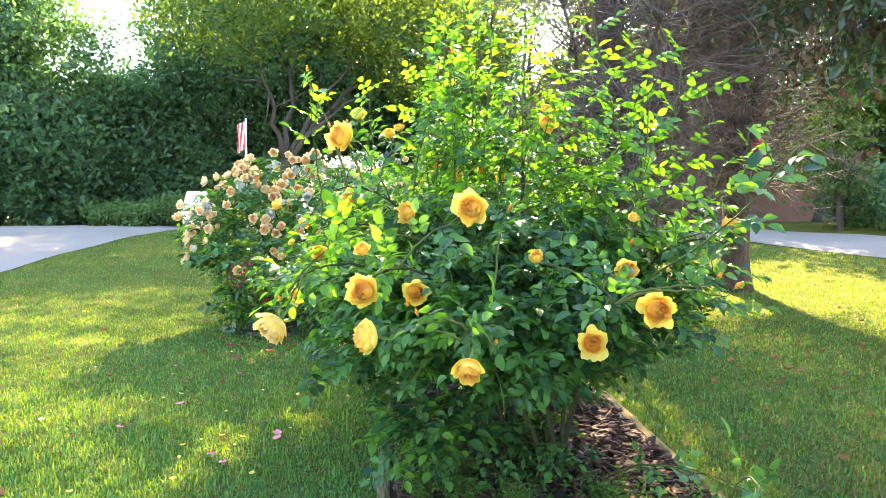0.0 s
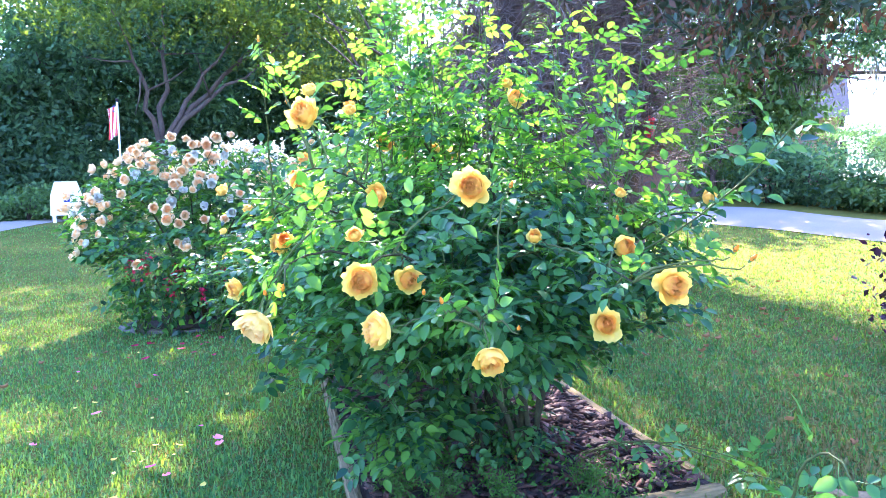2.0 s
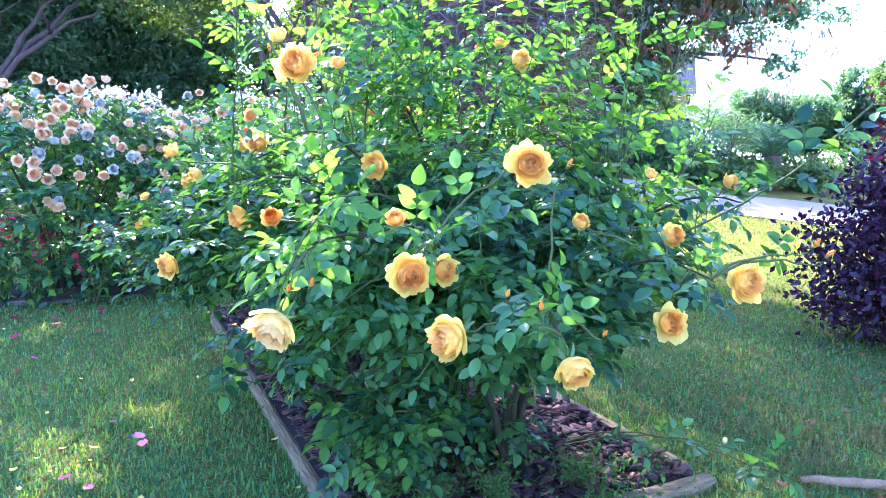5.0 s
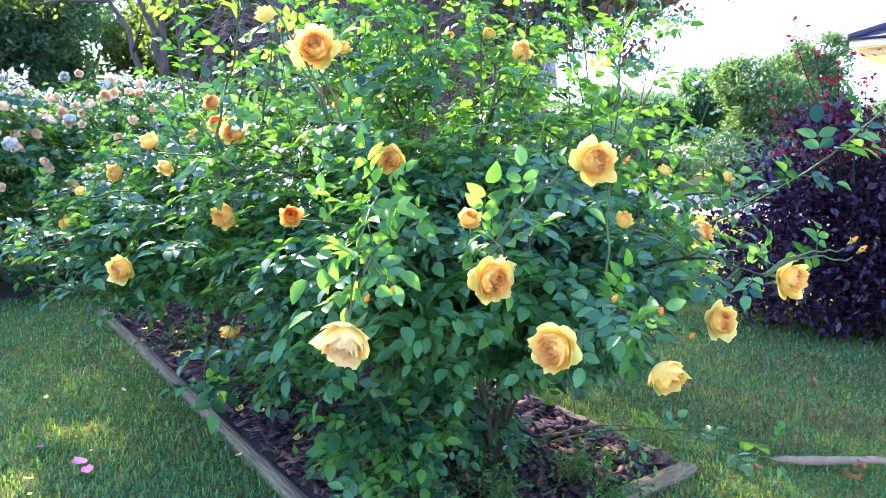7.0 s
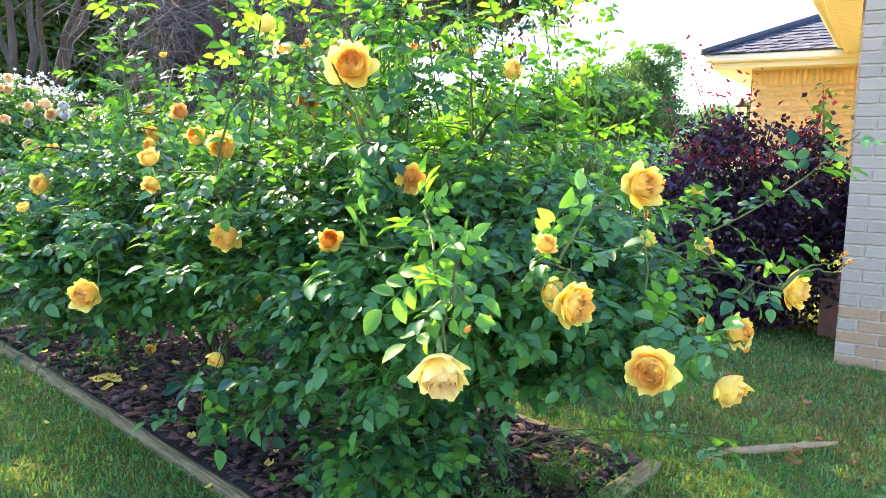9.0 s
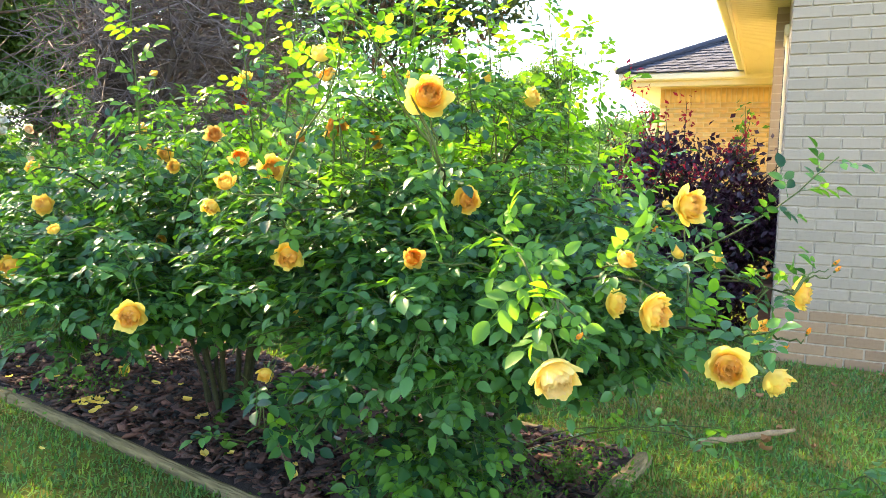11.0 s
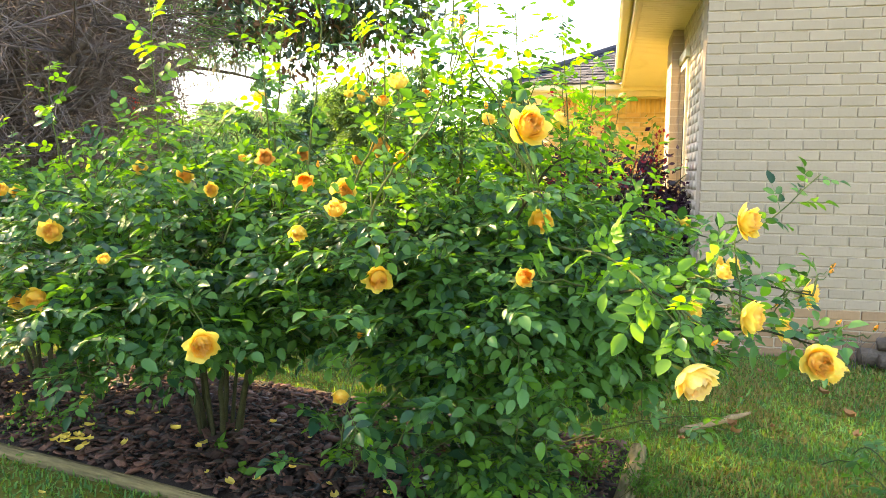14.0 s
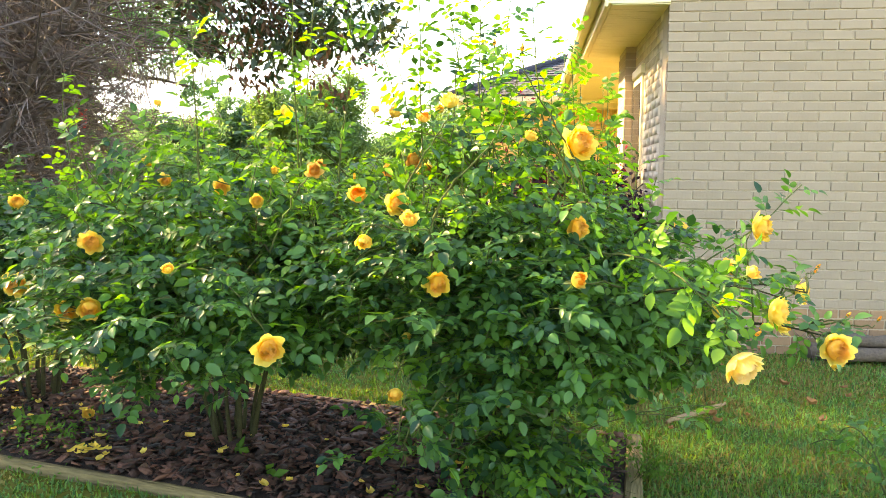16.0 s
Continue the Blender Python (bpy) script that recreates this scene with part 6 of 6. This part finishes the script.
def fallen(name, label, category, group, spots, mat, size, curl=0.3):
    """Fallen petals or leaves, each a small curled sheet lying on the ground."""
    meshes = []
    for k in range(4):
        rg = random.Random(k + 50)
        v, f = [], []
        for i in range(4):
            for j in range(4):
                a, b = i / 3 * 2 - 1, j / 3 * 2 - 1
                sh = 1 - 0.35 * a * a if abs(a) < 1 else 0.45
                v.append((a * 0.5, b * 0.36 * sh, curl * (a * a * 0.22 + b * b * 0.3) * rg.uniform(.6, 1.3) + 0.03))
        for i in range(3):
            for j in range(3):
                q = i * 4 + j
                f.append((q, q + 4, q + 5, q + 1))
        meshes.append(mesh(name, v, f, mat, True))
    for x, y, z in spots:
        ob = new(name, rnd.choice(meshes))
        s = size * rnd.uniform(.7, 1.35)
        ob.matrix_world = Matrix.Translation((x, y, z)) @ Euler((rnd.uniform(-.25, .25), rnd.uniform(-.25, .25), rnd.uniform(0, 6.28))).to_matrix().to_4x4() @ Matrix.Diagonal((s, s, s, 1))
        tagged(ob, label, category, group)


LAWN_PINK = [(-3.15, 1.44), (-2.35, 1.72), (-3.52, 1.13), (-2.64, 2.05), (-3.47, 1.79), (-2.56, 2.02), (-2.87, 2.07), (-2.49, 1.71), (-4.1, 2.3), (-4.6, 2.0)]
fallen("petal", "pink petal fallen on the grass", "petal", "pink petals on the lawn", [(x, y, 0.022) for x, y in LAWN_PINK], M_PINK, 0.042)
fallen("petal", "crimson petal fallen on the grass", "petal", "crimson petals on the lawn", [(-4.9 + rnd.gauss(0, .3), 2.75 + rnd.gauss(0, .25), 0.02) for _ in range(14)], M_CRIMSON, 0.045)
spots = [tuple(bed(rnd.uniform(.06, .94), rnd.uniform(.05, .55))) + (0.05,) for _ in range(46)]
spots += [(-3.21 + rnd.gauss(0, .045), 3.05 + rnd.gauss(0, .04), 0.05 + rnd.random() * 0.02) for _ in range(14)]
fallen("petal", "pale yellow rose petal fallen on the mulch", "petal", "yellow petals on the mulch", spots, M_PETAL_OUT, 0.034, 0.6)
spots = [(-2.5 + rnd.gauss(0, 1.0), 1.95 + rnd.gauss(0, .35), 0.022) for _ in range(34)]
fallen("petal", "yellow petal scrap on the lawn", "petal", "yellow petals on the lawn", [s for s in spots if not in_bed(np.array(s[0]), np.array(s[1]))], M_PETAL_OUT, 0.022, 0.5)
spots = [(-1.94, 4.77), (-1.32, 4.65), (-2.15, 5.37), (-3.06, 4.94), (-5.14, 2.32), (-6.71, 1.81), (-1.0, 3.85), (-0.5, 4.2), (0.3, 3.4), (-0.2, 3.9), (0.25, 4.2)]
spots += [(rnd.uniform(-4.5, 0.2), rnd.uniform(4.6, 9.0)) for _ in range(70)] + [(rnd.uniform(-6, -1.8), rnd.uniform(0.6, 2.2)) for _ in range(12)] + [(rnd.uniform(-0.8, 0.9), rnd.uniform(2.9, 4.6)) for _ in range(16)]
fallen("dead_leaf", "brown curled dead leaf on the lawn", "dead leaf", "dead leaves on the lawn", [(x, y, 0.02 + float(ground_z(x, y))) for x, y in spots if not in_bed(np.array(x), np.array(y))], M_DEAD_LEAF, 0.042, 1.0)

drop = thing("fallen_rose", "faded yellow rose lying on the mulch", "flower", at=(-3.36, 3.55, 0.03))
bpy.context.view_layer.update()
flower(drop, "gold", (-3.36, 3.55, 0.06), (0.3, -0.6, 0.5), 0.07)

# stick on the grass
st = bezier((-0.62, 3.19, 0.02), (-0.45, 3.26, 0.035), (-0.35, 3.33, 0.02), (-0.19, 3.41, 0.03), 12)
st += rng.normal(size=(12, 3)) * np.array([.003, .003, .002])
stick = new("stick", tri_mesh("stick", *tube(st, np.interp(np.arange(12), [0, 3, 9, 11], [.010, .016, .013, .006]), 7), M_STICK, True))
tagged(stick, "dry pale brown stick lying on the grass", "stick")


def log(a, b, r, label):
    p = bezier(a, np.array(a) + (np.array(b) - a) * .3, np.array(a) + (np.array(b) - a) * .7, b, 9)
    p[1:-1] += rng.normal(size=(7, 3)) * 0.006
    ob = new("log", tri_mesh("log", *tube(p, r * (1 + rng.normal(size=9) * 0.05), 9), M_LOG, True))
    tagged(ob, label, "log", "logs by the wall")


log((1.0, 4.42, 0.05), (1.95, 4.12, 0.05), 0.055, "old weathered log lying along the wall")
log((1.05, 4.30, 0.045), (1.9, 4.02, 0.045), 0.045, "old weathered log lying along the wall")
log((1.08, 4.37, 0.135), (1.85, 4.08, 0.135), 0.04, "old weathered log resting on two others")

# dry stalks by the wall
for k in range(14):
    x, y = 1.05 + rnd.uniform(-.25, .45), 4.36 + rnd.uniform(-.1, .02)
    if k % 7 == 0:
        stalks = []
    stalks.append(tube([(x, y, 0), (x + rnd.uniform(-.05, .05), y, .12), (x + rnd.uniform(-.14, .14), y - .05, rnd.uniform(.18, .3))], [.003, .002, .001], 4))
    if k % 7 == 6:
        ob = new("dry_weed", tri_mesh("dry_weed", *joined(stalks), M_TWIG))
        tagged(ob, "dry brown weed stalks against the wall", "weed", "dry weeds by the wall")

# planter box under the purple shrub
pl = thing("planter_box", "reddish brown wooden planter box behind the purple shrub", "planter", at=(0.42, 5.75, 0))
PM = Matrix.Translation((0.36, 5.55, 0)) @ Matrix.Rotation(-0.27, 4, "Z")
for lo, hi in (((-.19, -.17, 0), (.19, -.15, .34)), ((-.19, .15, 0), (.19, .17, .34)), ((-.19, -.149, 0), (-.17, .149, .34)), ((.17, -.149, 0), (.19, .149, .34))):
    part("board", box("board", lo, hi, M_TERRACOTTA, PM, 0.004), pl)
part("rim", box("rim", (-.21, -.19, .341), (.21, .19, .37), M_TERRACOTTA, PM, 0.006), pl)

# shrub with glossy leaves climbing at the wall corner
cb = thing("corner_shrub", "upright leafy green shrub at the house corner", "shrub", at=(0.22, 6.1, 0))
pts, stems = [], []
for k in range(7):
    t = np.array([0.2 + rnd.uniform(-.22, .12), 6.1 + rnd.uniform(-.2, .2), rnd.uniform(1.0, 1.62)])
    stems.append(tube([(0.2, 6.1, 0), (t + np.array([0.2, 6.1, 0])) / 2 + np.array([.03, 0, .1]), t], [.01, .007, .002], 5))
    s = rng.random((70, 1))
    pts.append(np.array([0.2, 6.1, 0.2]) + (t - np.array([0.2, 6.1, 0.2])) * s + rng.normal(size=(70, 3)) * 0.05)
part("stems", tri_mesh("stems", *joined(stems), M_CANE), cb, kind="stuff")
part("foliage", leaves_mesh("foliage", np.concatenate(pts), 0.06, M_PLANT, 0.5, 0.5), cb, kind="stuff")


# ---------------------------------------------------------------- lantern, feeder, flag, sign
def ring_solid(name, profile, mat, sides=8, at=(0, 0, 0)):
    v, f = tube([(at[0], at[1], at[2] + z) for _, z in profile], [r for r, _ in profile], sides)
    return tri_mesh(name, v, f, mat)


lx, ly = (HM @ Vector((-1.70, 6.35, 0)))[:2]
lan = thing("wall_lantern", "dark metal wall lantern with frosted glass on the wing", "lantern", at=(lx, ly, 1.62))
part("base", ring_solid("base", [(.05, 0), (.065, .03), (.06, .05)], M_METAL, 6, (lx, ly, 1.55)), lan)
part("glass", ring_solid("glass", [(.06, 0), (.085, .2), (.085, .21)], M_WHITE, 6, (lx, ly, 1.601)), lan, "frosted glass")
part("cap", ring_solid("cap", [(.10, 0), (.07, .05), (.03, .09), (.012, .13)], M_METAL, 6, (lx, ly, 1.812)), lan)
part("arm", tri_mesh("arm", *tube([(lx, ly, 1.57), (lx + .06, ly - .01, 1.5), (lx + .13, ly - .03, 1.56)], [.012] * 3, 6), M_METAL), lan)

fx, fy = -4.95, 8.85
fd = thing("bird_feeder", "red hanging bird feeder below the bare branches", "bird feeder", at=(fx, fy, 1.72))
part("tube", ring_solid("tube", [(.02, -.03), (.07, 0), (.075, .03), (.06, .05), (.06, .2), (.075, .21), (.07, .25), (.01, .29)], M_RED, 12, (fx, fy, 1.72)), fd)
part("hanger", tri_mesh("hanger", *tube([(fx, fy, 2.0), (fx, fy, 3.2), (fx + .02, fy, 3.9)], [.003] * 3, 4), M_METAL), fd)
lb = bezier((-5.3, 7.0, 3.6), (-5.25, 7.6, 3.9), (-5.1, 8.3, 4.0), (-4.9, 9.1, 3.85), 10)
part("branch", tri_mesh("branch", *tube(lb, np.linspace(.03, .008, 10), 6), M_BARK, True), fd, "bare branch that holds it")

px_, py_, _ = polar(162.3, 19.5)
pg = float(ground_z(px_, py_))
fl = thing("flagpole", "white flagpole with a hanging striped flag", "flagpole", at=(px_, py_, pg))
part("pole", tri_mesh("pole", *tube([(px_, py_, pg - .05), (px_, py_, pg + 2.9)], [.03, .025], 8), M_WHITE), fl)
part("finial", ring_solid("finial", [(.01, 0), (.045, .03), (.045, .06), (.01, .09)], M_METAL, 8, (px_, py_, pg + 2.9)), fl)
for k in range(7):
    v, f = [], []
    for i in range(7):
        for j in (0, 1):
            s = i / 6
            q = (k + j) / 7 * 0.26
            v.append((px_ - 0.03 - q * (0.5 + 0.3 * s) * 0.3 + 0.02 * math.sin((k + j) * 1.1 + s * 4), py_ - 0.03 - q * 0.75 + 0.03 * math.sin((k + j) * 0.9 + 3 * s), pg + 2.82 - s * 0.75 - q * 0.45))
    for i in range(6):
        f.append((2 * i, 2 * i + 1, 2 * i + 3, 2 * i + 2))
    part("stripe", mesh("stripe", v, f, M_RED if k % 2 == 0 else M_WHITE, True), fl)
part("canton", mesh("canton", [(px_ - .035, py_ - .05, pg + 2.83), (px_ - .05, py_ - .1, pg + 2.8), (px_ - .05, py_ - .1, pg + 2.66), (px_ - .03, py_ - .05, pg + 2.66), (px_ - .055, py_ - .05, pg + 2.83), (px_ - .07, py_ - .1, pg + 2.8), (px_ - .07, py_ - .1, pg + 2.66), (px_ - .05, py_ - .05, pg + 2.66)], [(0, 1, 2, 3), (7, 6, 5, 4)], M_BLUE), fl)

sx, sy, _ = polar(166.0, 19.0)
sg = float(ground_z(sx, sy))
SM = Matrix.Translation((sx, sy, sg)) @ Matrix.Rotation(radians(166 + 90 + 180), 4, "Z")
sb = thing("yard_sign", "cream arched wooden yard sign with a painted picture", "sign", at=(sx, sy, sg))
bm = bmesh.new()
pro = [(-.36, 0.15), (.36, 0.15), (.34, .62), (.24, .95), (-.24, .95), (-.34, .62)]
top = [bm.verts.new((x, -0.03, z)) for x, z in pro]
bot = [bm.verts.new((x, 0.03, z)) for x, z in pro]
bm.faces.new(top)
bm.faces.new(bot[::-1])
for k in range(6):
    bm.faces.new((top[k], bot[k], bot[(k + 1) % 6], top[(k + 1) % 6]))
bmesh.ops.recalc_face_normals(bm, faces=bm.faces)
part("board", bm_mesh("board", bm, M_CREAM, SM), sb)
part("picture", box("picture", (-.16, -0.05, .4), (.16, -0.034, .75), M_WHITE, SM, 0.004), sb, "faded painted panel")
part("figure_panel", box("figure_panel", (-.06, -0.058, .46), (.07, -0.0505, .66), M_BLUE, SM, 0.004), sb)
for q in (-.28, .28):
    part("post", box("post", (q - .04, -.03, -.1), (q + .04, .03, .149), M_WHITE, SM, 0.004), sb)


# fine ferny weeds round the foot of the front rose bush
for x, y in ((-1.42, 2.28), (-1.28, 2.42), (-1.55, 2.20), (-1.15, 2.70), (-1.02, 2.55), (-1.62, 2.36)):
    ob = thing("ferny_weed", "low fine-leaved green weed growing through the mulch", "weed", "ferny weeds in the bed", at=(x, y, 0.02))
    st_, lp = [], []
    for _ in range(22):
        t = np.array([x + rnd.gauss(0, .06), y + rnd.gauss(0, .06), rnd.uniform(.06, .15)])
        st_.append(tube([(x + rnd.gauss(0, .03), y + rnd.gauss(0, .03), .02), t * .5 + np.array([x, y, .04]) * .5 + np.array([0, 0, .02]), t], [.0014, .0011, .0007], 3))
        lp.append(np.array([x, y, .02]) + (t - np.array([x, y, .02])) * rng.uniform(.3, 1.05, (16, 1)) + rng.normal(size=(16, 3)) * 0.012)
    part("stems", tri_mesh("stems", *joined(st_), M_CANE), ob, kind="stuff")
    part("foliage", leaves_mesh("foliage", np.concatenate(lp), 0.020, M_PLANT, 0.3, 0.5), ob, kind="stuff")

# clover and small round weeds in the lawn
cp = lawn_points(26000)
cp = patchy(cp[np.hypot(cp[:, 0] + 0.9, cp[:, 1] - 0.6) < 5.5], -0.08)
cp = np.column_stack([cp, ground_z(cp[:, 0], cp[:, 1]) + rng.uniform(0.006, 0.024, len(cp))])
tagged(new("lawn_clover", leaves_mesh("lawn_clover", cp, 0.014, M_PLANT, 0.85, 0.85)), "small round clover leaves scattered through the grass", "clover", kind="stuff")


# ---------------------------------------------------------------- houses across the street
def far_house(az, d, width, depth, wall_h, roof_h, mat, label, gable=True, turn=0.0):
    x, y, _ = polar(az, d)
    g = float(ground_z(x, y))
    m = Matrix.Translation((x, y, g)) @ Matrix.Rotation(radians(az + 90 + turn), 4, "Z")
    ob = thing("house", label, "house", "houses across the street", at=(x, y, g))
    w, dp = width / 2, depth
    part("wall", box("wall", (-w, 0, -0.5), (w, dp, wall_h), mat, m), ob)
    r = [(-w - .4, dp * .5, wall_h + roof_h), (w + .4, dp * .5, wall_h + roof_h), (-w - .4, -.5, wall_h - .1), (w + .4, -.5, wall_h - .1), (-w - .4, dp + .5, wall_h - .1), (w + .4, dp + .5, wall_h - .1), (-w - .4, dp * .5, wall_h + roof_h - .2), (w + .4, dp * .5, wall_h + roof_h - .2)]
    part("roof", mesh("roof", [m @ Vector(q) for q in r], [(2, 3, 1, 0), (5, 4, 0, 1), (2, 0, 4, 6), (3, 7, 5, 1)], M_SHINGLE), ob)
    for k in np.linspace(-w * .7, w * .7, 4):
        wn_ = part("window", box("window", (k - .55, -.05, .9), (k + .55, -.002, 2.2), M_WHITE, m, .01), ob, "white-framed window")
        p = part("pane", box("pane", (k - .47, -.06, .98), (k + .47, -.0505, 2.12), M_GLASS, m), wn_)
        p.matrix_parent_inverse = Matrix.Identity(4)
        for s in (-.8, .8):
            part("shutter", box("shutter", (k + s - .16, -.04, .9), (k + s + .16, -.001, 2.2), M_METAL, m), ob)
    if gable:
        gv = [(-w * .5, -2.0, -0.5), (w * .1, -2.0, -0.5), (w * .1, -2.0, wall_h), (-w * .2, -2.0, wall_h + roof_h * .8), (-w * .5, -2.0, wall_h)]
        bk = [(a, 1.0, c) for a, _, c in gv]
        part("gable", mesh("gable", [m @ Vector(q) for q in gv + bk], [(0, 1, 2, 3, 4), (1, 6, 7, 2), (5, 0, 4, 9), (2, 7, 8, 3), (9, 4, 3, 8)], mat), ob)
        for s in (-.5, .12):
            part("column", box("column", (w * s + .6, -2.6, -.3), (w * s + .85, -2.35, wall_h - .3), M_WHITE, m, .02), ob)


far_house(123.0, 33, 6.5, 7, 2.3, 1.4, M_RED_BRICK, "low brick house with white porch columns across the street")
far_house(118.2, 31, 3.4, 4, 1.5, 0.7, M_WHITE, "low white outbuilding beside the brick house", False)
far_house(112.6, 40, 3.2, 5, 3.0, 2.0, M_PINK_BRICK, "narrow pink brick house among the trees", False)
far_house(91, 70, 18, 8, 2.6, 1.8, M_CREAM, "distant pale house behind the trees", False)
